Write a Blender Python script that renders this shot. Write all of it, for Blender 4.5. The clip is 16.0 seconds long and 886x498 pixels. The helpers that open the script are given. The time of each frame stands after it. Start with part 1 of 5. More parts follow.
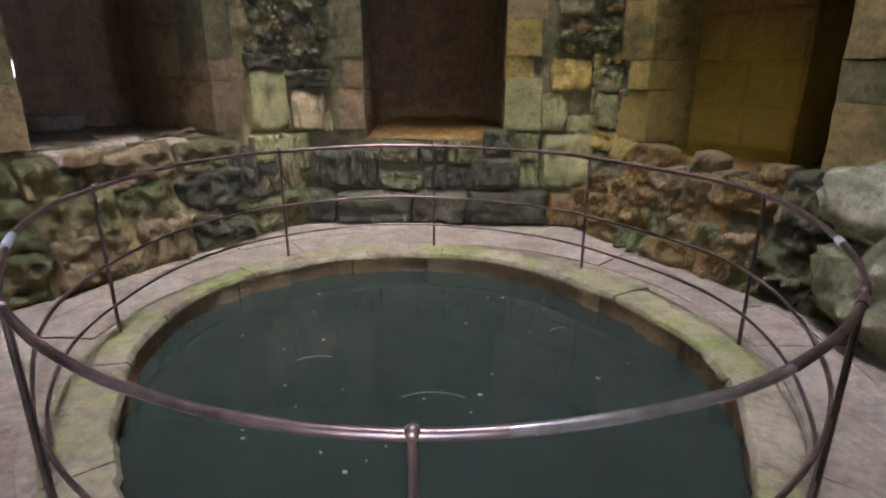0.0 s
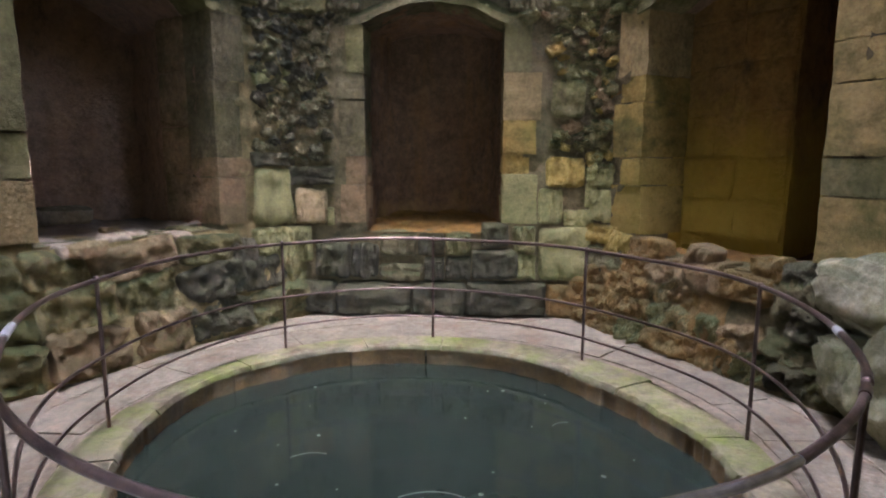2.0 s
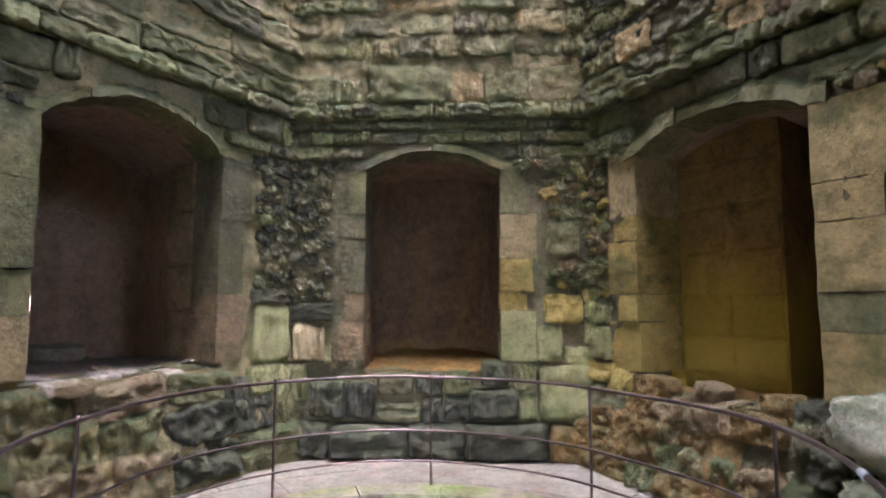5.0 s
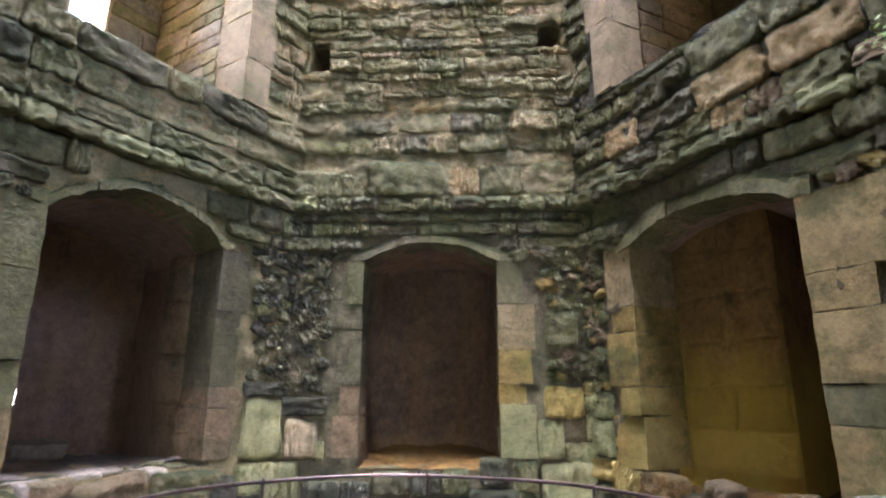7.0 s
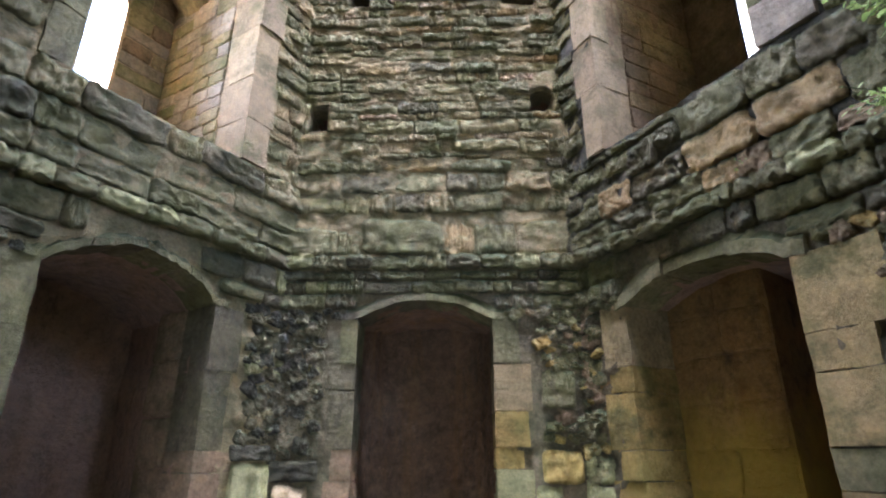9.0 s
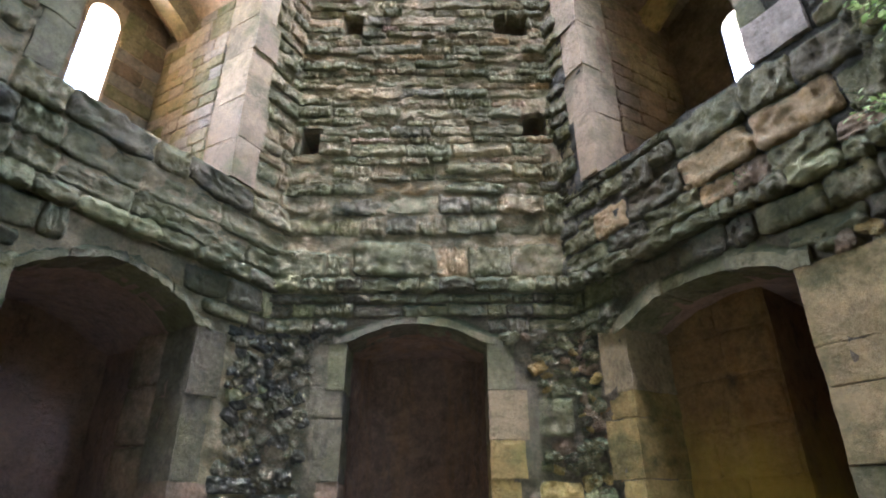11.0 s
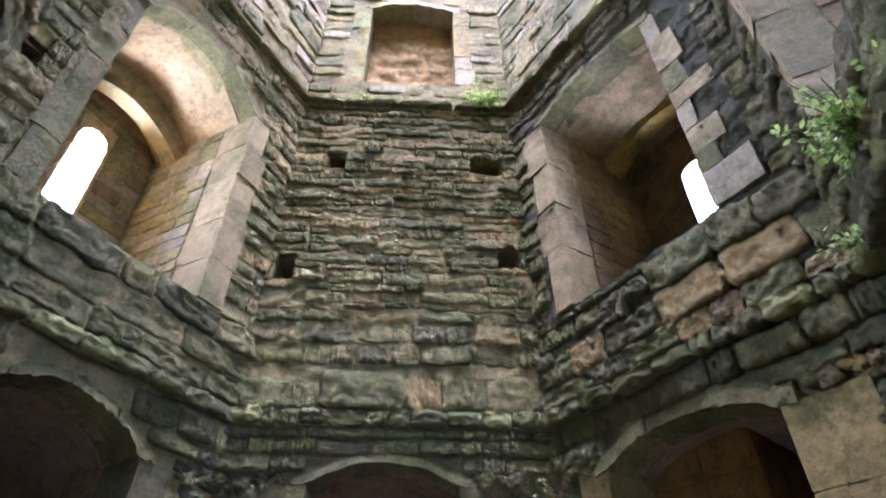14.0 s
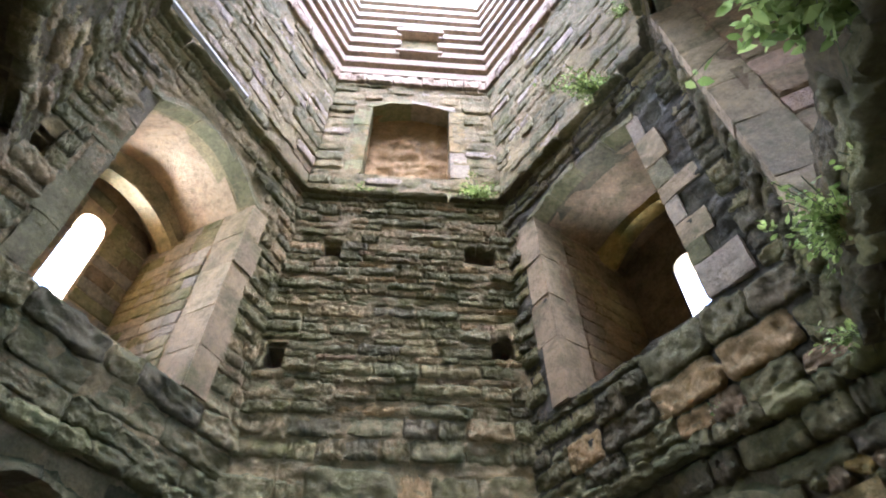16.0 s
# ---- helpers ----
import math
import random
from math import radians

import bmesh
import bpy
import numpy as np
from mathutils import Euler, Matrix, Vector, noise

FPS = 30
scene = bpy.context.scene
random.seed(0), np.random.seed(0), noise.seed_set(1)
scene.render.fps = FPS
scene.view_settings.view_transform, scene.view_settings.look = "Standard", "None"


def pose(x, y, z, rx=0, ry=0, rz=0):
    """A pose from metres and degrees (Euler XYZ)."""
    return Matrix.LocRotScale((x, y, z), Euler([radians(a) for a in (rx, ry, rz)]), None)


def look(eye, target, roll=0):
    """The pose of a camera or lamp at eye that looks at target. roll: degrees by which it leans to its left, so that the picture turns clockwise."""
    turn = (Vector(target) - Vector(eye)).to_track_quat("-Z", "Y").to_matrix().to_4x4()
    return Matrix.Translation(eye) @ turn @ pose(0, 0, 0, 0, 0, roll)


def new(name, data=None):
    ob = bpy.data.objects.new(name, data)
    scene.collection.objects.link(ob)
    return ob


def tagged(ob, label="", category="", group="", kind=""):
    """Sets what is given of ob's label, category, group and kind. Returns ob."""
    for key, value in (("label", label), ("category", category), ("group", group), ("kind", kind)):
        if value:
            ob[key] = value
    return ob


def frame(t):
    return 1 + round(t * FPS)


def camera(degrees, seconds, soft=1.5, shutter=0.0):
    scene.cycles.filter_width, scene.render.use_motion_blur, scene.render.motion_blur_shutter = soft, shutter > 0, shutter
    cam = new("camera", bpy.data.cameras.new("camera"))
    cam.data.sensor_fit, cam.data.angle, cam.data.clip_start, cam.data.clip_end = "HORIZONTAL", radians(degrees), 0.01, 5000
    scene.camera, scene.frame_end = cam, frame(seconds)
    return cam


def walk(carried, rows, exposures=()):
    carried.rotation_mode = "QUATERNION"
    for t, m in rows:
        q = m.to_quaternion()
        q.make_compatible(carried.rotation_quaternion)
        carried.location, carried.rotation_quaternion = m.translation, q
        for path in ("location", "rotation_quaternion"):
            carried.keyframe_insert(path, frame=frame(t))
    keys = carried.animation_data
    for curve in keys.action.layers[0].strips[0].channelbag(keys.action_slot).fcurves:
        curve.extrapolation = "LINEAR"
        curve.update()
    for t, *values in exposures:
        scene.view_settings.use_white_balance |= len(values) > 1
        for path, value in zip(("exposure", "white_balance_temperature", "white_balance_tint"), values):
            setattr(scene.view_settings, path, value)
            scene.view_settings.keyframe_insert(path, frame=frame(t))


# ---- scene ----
cam = camera(76.05, 16.0, 1.95)
# seconds, eye, yaw to the left, pitch up, roll
ROWS = [
    (0, 0.000, -0.000, 1.478, 0.02, -17.94, 0.22),
    (0.5, 0.004, -0.022, 1.479, 0.08, -15.60, 0.22),
    (1, -0.000, -0.028, 1.479, -0.08, -13.19, 0.27),
    (1.5, -0.001, -0.028, 1.477, -0.04, -11.00, 0.26),
    (2, 0.001, -0.028, 1.474, -0.03, -8.58, 0.20),
    (2.5, 0.000, -0.026, 1.471, -0.07, -6.37, 0.19),
    (3, 0.001, -0.025, 1.468, -0.08, -3.91, 0.22),
    (3.5, 0.003, -0.025, 1.466, -0.06, -1.73, 0.17),
    (4, 0.002, -0.024, 1.461, -0.08, 0.73, 0.15),
    (6.5, 0.018, -0.021, 1.447, -0.10, 12.21, 0.11),
    (7, 0.020, -0.025, 1.444, -0.19, 14.61, 0.10),
    (7.5, 0.018, -0.029, 1.443, -0.28, 16.78, 0.12),
    (8, 0.010, -0.019, 1.444, -0.51, 19.18, 0.12),
    (10.5, -0.121, 0.118, 1.336, -2.59, 22.05, -0.12),
    (11, -0.107, 0.229, 1.273, -2.92, 25.26, -0.25),
    (11.5, -0.107, 0.303, 1.248, -3.80, 27.51, -0.31),
    (12, -0.117, 0.335, 1.246, -4.62, 29.97, -0.32),
    (12.5, -0.127, 0.350, 1.246, -5.30, 32.14, -0.33),
    (13, -0.134, 0.363, 1.247, -5.84, 34.51, -0.34),
    (13.5, -0.144, 0.371, 1.248, -6.17, 36.76, -0.35),
    (14, -0.146, 0.372, 1.251, -6.59, 39.13, -0.41),
    (14.5, -0.135, 0.372, 1.258, -6.78, 41.20, -0.34),
    (15, -0.128, 0.371, 1.261, -7.00, 43.60, -0.27),
    (15.5, -0.132, 0.371, 1.261, -7.23, 45.93, -0.27),
    (16, -0.137, 0.376, 1.259, -7.41, 48.14, -0.30),
]
EXPOSURES = [(0.0, 5.0, 5800, 23), (4.0, 5.46, 5520, 23), (8.0, 5.7, 5180, 23), (12.0, 5.68, 4950, 23), (16.0, 5.22, 5220, 22)]


def cam_pose(x, y, z, yaw, pitch, roll):
    return pose(x, y, z, 0, 0, yaw) @ pose(0, 0, 0, 90 + pitch, 0, 0) @ pose(0, 0, 0, 0, 0, roll)


walk(cam, [(r[0], cam_pose(*r[1:])) for r in ROWS], EXPOSURES)

# ---- world and light ----
world = bpy.data.worlds.new("sky")
scene.world = world
world.use_nodes = True
wn = world.node_tree.nodes
sky = wn.new("ShaderNodeTexSky")
sky.sky_type, sky.sun_disc = "NISHITA", False
sky.sun_elevation, sky.sun_rotation = radians(78), radians(165)
sky.air_density, sky.dust_density = 1.0, 2.0
world.node_tree.links.new(sky.outputs[0], wn["Background"].inputs[0])
wn["Background"].inputs[1].default_value = 0.15
sun_data = bpy.data.lights.new("sun", "SUN")
sun_data.energy, sun_data.angle, sun_data.color = 0.4, radians(48), (1.0, 0.98, 0.95)
sun = new("sun", sun_data)
sun.matrix_world = look((-1.5, -1, 30), (0, 3, 9))


def sky_lamp(name, at, towards, width, height, watts, colour=(0.93, 0.96, 1.0)):
    """Daylight in an opening."""
    d = bpy.data.lights.new(name, "AREA")
    d.shape, d.size, d.size_y, d.energy, d.color = "RECTANGLE", width, height, watts, colour
    ob = new(name, d)
    ob.matrix_world = look(at, towards)
    return ob


# ---- plan of the tower: a hexagon ----
CX, CY, AP, TURN_DEG = -0.17, 2.94, 2.62, -2.865
HALF = AP * math.tan(radians(30))
STRING, LEDGE, LOFT, TOP = 3.27, 8.0, 12.1, 16.9
SIDES = {"north": 90, "west": 150, "east": 30, "southwest": 210, "southeast": -30, "south": 270}


def wall_frame(side):
    """Wall frame: x along the wall to the right seen from inside, y outwards, z up; the wall's face is y = 0."""
    a = radians(SIDES[side] + TURN_DEG)
    return Matrix(((math.sin(a), math.cos(a), 0, CX + AP * math.cos(a)), (-math.cos(a), math.sin(a), 0, CY + AP * math.sin(a)), (0, 0, 1, 0), (0, 0, 0, 1)))


def in_wall(side, s, y, z):
    return wall_frame(side) @ Vector((s, y, z))


sky_lamp("west_window_light", in_wall("west", -0.06, 2.12, 6.0), in_wall("west", 0.1, 0.0, 5.6), 0.36, 1.2, 11.0)
sky_lamp("east_window_light", in_wall("east", -0.05, 2.12, 6.1), in_wall("east", -0.05, 0.0, 5.8), 0.34, 1.2, 6.0)
# the southeast lamp is added fill for the north and west walls
sky_lamp("southeast_window_light", in_wall("southeast", 0.25, 1.92, 5.75), in_wall("southeast", 0.1, 0.0, 5.3), 0.7, 2.0, 1.1)
sky_lamp("doorway_light", in_wall("south", 0.0, 2.05, 1.1), in_wall("south", 0.0, 0.0, 1.1), 1.1, 2.0, 2.0)
sky_lamp("slit_light", in_wall("west", -0.12, 2.18, 1.5), in_wall("west", 0.05, 0.6, 1.15), 0.16, 0.4, 10.0)

# ---- materials ----
def nodes_of(name):
    m = bpy.data.materials.new(name)
    m.use_nodes = True
    return m, m.node_tree.nodes, m.node_tree.links, m.node_tree.nodes["Principled BSDF"]


def ramp(n, stops):
    r = n.new("ShaderNodeValToRGB")
    r.color_ramp.elements[0].position, r.color_ramp.elements[0].color = stops[0][0], (*stops[0][1], 1)
    r.color_ramp.elements[1].position, r.color_ramp.elements[1].color = stops[-1][0], (*stops[-1][1], 1)
    for p, c in stops[1:-1]:
        e = r.color_ramp.elements.new(p)
        e.color = (*c, 1)
    return r


def noise_tex(n, l, vector, scale, detail=6.0, rough=0.6, stretch=None):
    t = n.new("ShaderNodeTexNoise")
    t.inputs["Scale"].default_value, t.inputs["Detail"].default_value, t.inputs["Roughness"].default_value = scale, detail, rough
    if stretch:
        mp = n.new("ShaderNodeMapping")
        mp.inputs["Scale"].default_value = stretch
        l.new(vector, mp.inputs["Vector"])
        vector = mp.outputs[0]
    l.new(vector, t.inputs["Vector"])
    return t


def mix_col(n, l, fac, a, b, mode="MIX"):
    m = n.new("ShaderNodeMix")
    m.data_type, m.blend_type = "RGBA", mode
    for sock, v in ((m.inputs[0], fac), (m.inputs[6], a), (m.inputs[7], b)):
        if isinstance(v, (int, float)):
            sock.default_value = v
        elif isinstance(v, tuple):
            sock.default_value = (*v, 1)
        else:
            l.new(v, sock)
    return m.outputs[2]


def math_node(n, l, op, a, b=None, clamp=False):
    m = n.new("ShaderNodeMath")
    m.operation, m.use_clamp = op, clamp
    for sock, v in ((m.inputs[0], a), (m.inputs[1], b)):
        if v is None:
            continue
        if isinstance(v, (int, float)):
            sock.default_value = v
        else:
            l.new(v, sock)
    return m.outputs[0]


def stone(name, low, high, algae=0.3, soot=0.2, moss=0.2, algae_col=(0.08, 0.095, 0.045), soot_col=(0.05, 0.046, 0.03), bump=0.6, fine=1.0, wet=0.85, tint=0.15, streaks=0.0, lower_tint=None, mottle=0.8, bands=0.0):
    """Weathered sandstone: two-scale grain, patches of algae and black crust, moss on ledges."""
    m, n, l, bsdf = nodes_of(name)
    pos = n.new("ShaderNodeNewGeometry")
    P = pos.outputs["Position"]
    rnd = n.new("ShaderNodeObjectInfo").outputs["Random"]
    grain = noise_tex(n, l, P, 26.0 * fine, 8, 0.68)
    broad = noise_tex(n, l, P, 2.3, 5, 0.6)
    blend = math_node(n, l, "ADD", math_node(n, l, "MULTIPLY", grain.outputs[0], 0.55), math_node(n, l, "MULTIPLY", broad.outputs[0], 0.45))
    base = ramp(n, [(0.34, low), (0.66, high)])
    l.new(blend, base.inputs[0])
    col = base.outputs[0]
    # each stone a little lighter or darker, redder or greyer
    shade = ramp(n, [(0.0, (1 - tint * 1.3, 1 - tint * 1.35, 1 - tint * 1.4)), (0.3, (1 - tint * .3, 1 - tint * 0.45, 1 - tint * 0.6)), (0.6, (1.0, 1.0, 0.98)), (1.0, (1 + tint * 0.75, 1 + tint * 0.6, 1 + tint * 0.4))])
    l.new(rnd, shade.inputs[0])
    col = mix_col(n, l, 1.0, col, shade.outputs[0], "MULTIPLY")
    # green algae in broad patches
    patch = noise_tex(n, l, P, 1.7, 8, 0.7)
    pr = ramp(n, [(0.62 - 0.4 * algae, (0, 0, 0)), (0.80 - 0.3 * algae, (1, 1, 1))])
    l.new(patch.outputs[0], pr.inputs[0])
    col = mix_col(n, l, math_node(n, l, "MULTIPLY", pr.outputs[0], min(0.9, 0.45 + algae)), col, algae_col)
    # black crust
    crust_at = noise_tex(n, l, P, 3.1, 9, 0.72, (1.0, 1.0, 0.6))
    cr = ramp(n, [(0.64 - 0.35 * soot, (0, 0, 0)), (0.76 - 0.25 * soot, (1, 1, 1))])
    l.new(crust_at.outputs[0], cr.inputs[0])
    col = mix_col(n, l, math_node(n, l, "MULTIPLY", cr.outputs[0], min(0.92, 0.5 + soot)), col, soot_col)
    # damp green bands
    if bands:
        bd = noise_tex(n, l, P, 2.4, 8, 0.66, (0.7, 0.7, 1.3))
        bdr = ramp(n, [(0.5, (0, 0, 0)), (0.6, (1, 1, 1))])
        l.new(bd.outputs[0], bdr.inputs[0])
        col = mix_col(n, l, math_node(n, l, "MULTIPLY", bdr.outputs[0], bands), col, (0.055, 0.068, 0.022))
    # blotches the size of a palm, lighter and greener
    blot = noise_tex(n, l, P, 8.0, 9, 0.74)
    br = ramp(n, [(0.36, (0.62, 0.66, 0.6)), (0.5, (1.0, 1.0, 1.0)), (0.66, (1.3, 1.24, 1.1))])
    l.new(blot.outputs[0], br.inputs[0])
    col = mix_col(n, l, mottle, col, br.outputs[0], "MULTIPLY")
    # pale lichen specks
    lich = noise_tex(n, l, P, 17.0, 7, 0.75)
    lr = ramp(n, [(0.60, (0, 0, 0)), (0.70, (1, 1, 1))])
    l.new(lich.outputs[0], lr.inputs[0])
    col = mix_col(n, l, math_node(n, l, "MULTIPLY", lr.outputs[0], 0.17 if moss > 0 else 0.0), col, (0.42, 0.41, 0.34))
    # rust-coloured seepage running down
    if streaks:
        st = noise_tex(n, l, P, 5.0, 6, 0.6, (1.0, 1.0, 0.12))
        sr = ramp(n, [(0.48, (0, 0, 0)), (0.68, (1, 1, 1))])
        l.new(st.outputs[0], sr.inputs[0])
        col = mix_col(n, l, math_node(n, l, "MULTIPLY", sr.outputs[0], streaks), col, (0.26, 0.13, 0.03))
    # yellow colour mixed in below a ragged height
    if lower_tint:
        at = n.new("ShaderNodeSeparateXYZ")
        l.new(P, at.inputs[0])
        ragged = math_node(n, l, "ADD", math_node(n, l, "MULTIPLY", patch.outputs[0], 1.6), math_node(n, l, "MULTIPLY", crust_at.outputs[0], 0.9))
        rise = math_node(n, l, "SUBTRACT", math_node(n, l, "ADD", ragged, lower_tint[0] - 1.25), at.outputs[2])
        col = mix_col(n, l, math_node(n, l, "MULTIPLY", math_node(n, l, "MULTIPLY", rise, 1.3, True), 0.62), col, lower_tint[1])
    # moss on faces that look up
    sep = n.new("ShaderNodeSeparateXYZ")
    l.new(pos.outputs["Normal"], sep.inputs[0])
    up = math_node(n, l, "MULTIPLY", math_node(n, l, "SUBTRACT", sep.outputs[2], 0.12), 2.0, True)
    mossy = noise_tex(n, l, P, 9.0, 6, 0.65)
    mr = ramp(n, [(0.28, (0, 0, 0)), (0.48, (1, 1, 1))])
    l.new(mossy.outputs[0], mr.inputs[0])
    mf = math_node(n, l, "MULTIPLY", math_node(n, l, "MULTIPLY", up, mr.outputs[0]), moss)
    col = mix_col(n, l, math_node(n, l, "MULTIPLY", mf, 1.2, True), col, (0.058, 0.070, 0.026))
    l.new(col, bsdf.inputs["Base Color"])
    rr = ramp(n, [(0.3, (wet, wet, wet)), (0.7, (min(1, wet + 0.15),) * 3)])
    l.new(broad.outputs[0], rr.inputs[0])
    l.new(rr.outputs[0], bsdf.inputs["Roughness"])
    bsdf.inputs["Specular IOR Level"].default_value = 0.5 if wet < 0.6 else 0.18
    # relief: bedding, pits and grain
    beds = noise_tex(n, l, P, 13.0, 10, 0.72, (0.9, 0.9, 1.35))
    h = math_node(n, l, "ADD", math_node(n, l, "MULTIPLY", beds.outputs[0], 1.0), math_node(n, l, "MULTIPLY", grain.outputs[0], 0.35))
    bn = n.new("ShaderNodeBump")
    bn.inputs["Strength"].default_value, bn.inputs["Distance"].default_value = bump, 0.034
    l.new(h, bn.inputs["Height"])
    b2 = n.new("ShaderNodeBump")
    b2.inputs["Strength"].default_value, b2.inputs["Distance"].default_value = 1.0, 0.02 * min(1.0, bump + 0.2)
    l.new(noise_tex(n, l, P, 38.0 * fine, 7, 0.75).outputs[0], b2.inputs["Height"])
    l.new(bn.outputs[0], b2.inputs["Normal"])
    l.new(b2.outputs[0], bsdf.inputs["Normal"])
    return m


TAN = stone("sandstone_tan", (0.195, 0.155, 0.076), (0.44, 0.37, 0.195), algae=0.54, soot=0.12, moss=0.75, algae_col=(0.145, 0.142, 0.045), bump=1.0)
PALE = stone("sandstone_pale", (0.25, 0.205, 0.14), (0.47, 0.40, 0.285), algae=0.14, soot=0.12, moss=0.45, bump=0.9)
OLIVE = stone("sandstone_algae", (0.125, 0.112, 0.05), (0.31, 0.275, 0.14), algae=0.5, soot=0.2, moss=0.8, algae_col=(0.10, 0.105, 0.036), bump=1.0)
GREEN = stone("sandstone_green", (0.19, 0.185, 0.08), (0.40, 0.38, 0.18), algae=0.35, soot=0.14, moss=0.3, algae_col=(0.17, 0.20, 0.07), bump=0.8, fine=1.6)
DARK = stone("sandstone_blackened", (0.095, 0.082, 0.046), (0.24, 0.205, 0.12), algae=0.45, soot=0.36, moss=0.7, algae_col=(0.078, 0.082, 0.03), bump=1.0)
OCHRE = stone("sandstone_ochre", (0.27, 0.185, 0.05), (0.50, 0.37, 0.12), algae=0.38, soot=0.2, moss=0.3, algae_col=(0.20, 0.19, 0.05), bump=0.9, streaks=0.3, bands=0.55, lower_tint=(1.45, (0.38, 0.28, 0.075)))
REDDISH = stone("sandstone_reddish", (0.17, 0.115, 0.062), (0.35, 0.255, 0.145), algae=0.15, soot=0.16, moss=0.3, bump=0.9, bands=0.4)
DRESSED = stone("sandstone_dressed", (0.27, 0.19, 0.075), (0.49, 0.365, 0.16), algae=0.45, soot=0.2, moss=0.3, algae_col=(0.13, 0.135, 0.04), bump=0.9, fine=1.4, tint=0.2, bands=0.5)
BLACK = stone("water_blackened_stone", (0.04, 0.038, 0.028), (0.115, 0.105, 0.07), algae=0.35, soot=0.4, moss=0.3, algae_col=(0.07, 0.075, 0.03), bump=1.0)
MORTAR = stone("mortar_and_core", (0.175, 0.138, 0.064), (0.39, 0.32, 0.16), algae=0.3, soot=0.16, moss=0.6, bump=1.0, fine=1.4)
MORTAR_DARK = stone("dark_core", (0.105, 0.086, 0.048), (0.26, 0.208, 0.115), algae=0.4, soot=0.28, moss=0.6, bump=1.0, fine=1.4)
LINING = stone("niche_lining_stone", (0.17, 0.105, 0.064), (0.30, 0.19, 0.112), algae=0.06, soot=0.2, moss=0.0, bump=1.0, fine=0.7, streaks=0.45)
LINING_LOW_OCHRE = stone("low_ochre_niche_lining", (0.10, 0.06, 0.034), (0.20, 0.126, 0.07), algae=0.06, soot=0.26, moss=0.0, bump=1.0, fine=0.7, streaks=0.4, lower_tint=(1.0, (0.46, 0.27, 0.05)))
HEARTHSTONE = stone("fire_reddened_stone", (0.28, 0.175, 0.075), (0.50, 0.335, 0.15), algae=0.05, soot=0.26, moss=0.0, bump=1.0, fine=0.9, streaks=0.35)
# niche lining with its colour lifted in place of light the west niche lacks
LINING_LIFTED = stone("niche_lining_lifted", (0.26, 0.175, 0.115), (0.42, 0.285, 0.185), algae=0.06, soot=0.2, moss=0.0, bump=0.9, fine=0.7, streaks=0.2)
PLASTER = stone("old_plaster", (0.32, 0.22, 0.115), (0.55, 0.42, 0.25), algae=0.05, soot=0.1, moss=0.0, bump=0.5, fine=0.8)
LIME = stone("limewashed_stone", (0.33, 0.31, 0.21), (0.60, 0.57, 0.43), algae=0.5, soot=0.22, moss=0.5, algae_col=(0.19, 0.21, 0.09), bump=1.0)
PAVING = stone("worn_paving", (0.125, 0.108, 0.08), (0.26, 0.232, 0.184), algae=0.05, soot=0.42, moss=0.0, soot_col=(0.15, 0.11, 0.075), bump=0.3, fine=1.2, tint=0.08)
KERB = stone("mossy_kerb", (0.13, 0.115, 0.075), (0.27, 0.24, 0.17), algae=0.46, soot=0.34, moss=0.0, algae_col=(0.15, 0.19, 0.035), soot_col=(0.085, 0.064, 0.038), bump=0.4, tint=0.1)
SHAFT = stone("wet_well_stone", (0.10, 0.055, 0.016), (0.24, 0.14, 0.045), algae=0.3, soot=0.25, moss=0.3, bump=0.8, wet=0.45)
RUST_EARTH = stone("rust_stained_earth", (0.13, 0.075, 0.026), (0.30, 0.195, 0.075), algae=0.3, soot=0.2, moss=0.4, algae_col=(0.10, 0.085, 0.035), bump=1.0, streaks=0.35)
SILT = stone("ochre_silt", (0.13, 0.07, 0.02), (0.27, 0.16, 0.045), algae=0.2, soot=0.15, moss=0.0, algae_col=(0.30, 0.22, 0.05), bump=0.9)
LINING_LOW_YELLOW = stone("low_yellow_lining", (0.19, 0.112, 0.04), (0.38, 0.235, 0.082), algae=0.1, soot=0.26, moss=0.0, bump=0.9, fine=0.8, tint=0.1, streaks=0.4, lower_tint=(2.05, (0.62, 0.44, 0.05)))
GOLD = stone("sandstone_golden", (0.27, 0.185, 0.078), (0.50, 0.365, 0.17), algae=0.14, soot=0.14, moss=0.8, bump=1.0)
HONEY = stone("sandstone_honey", (0.19, 0.14, 0.065), (0.42, 0.33, 0.165), algae=0.34, soot=0.16, moss=0.7, bump=1.0)
ASHLAR = stone("sandstone_ashlar", (0.27, 0.205, 0.112), (0.46, 0.365, 0.215), algae=0.3, soot=0.14, moss=0.3, algae_col=(0.12, 0.125, 0.045), bump=0.7, fine=1.5, bands=0.45)
LOFTSTONE = stone("dovecote_stone", (0.27, 0.20, 0.13), (0.48, 0.375, 0.26), algae=0.05, soot=0.08, moss=0.1, bump=0.7)
DUST = stone("dusty_joint", (0.13, 0.107, 0.08), (0.25, 0.21, 0.163), algae=0.06, soot=0.06, moss=0.0, bump=0.3)


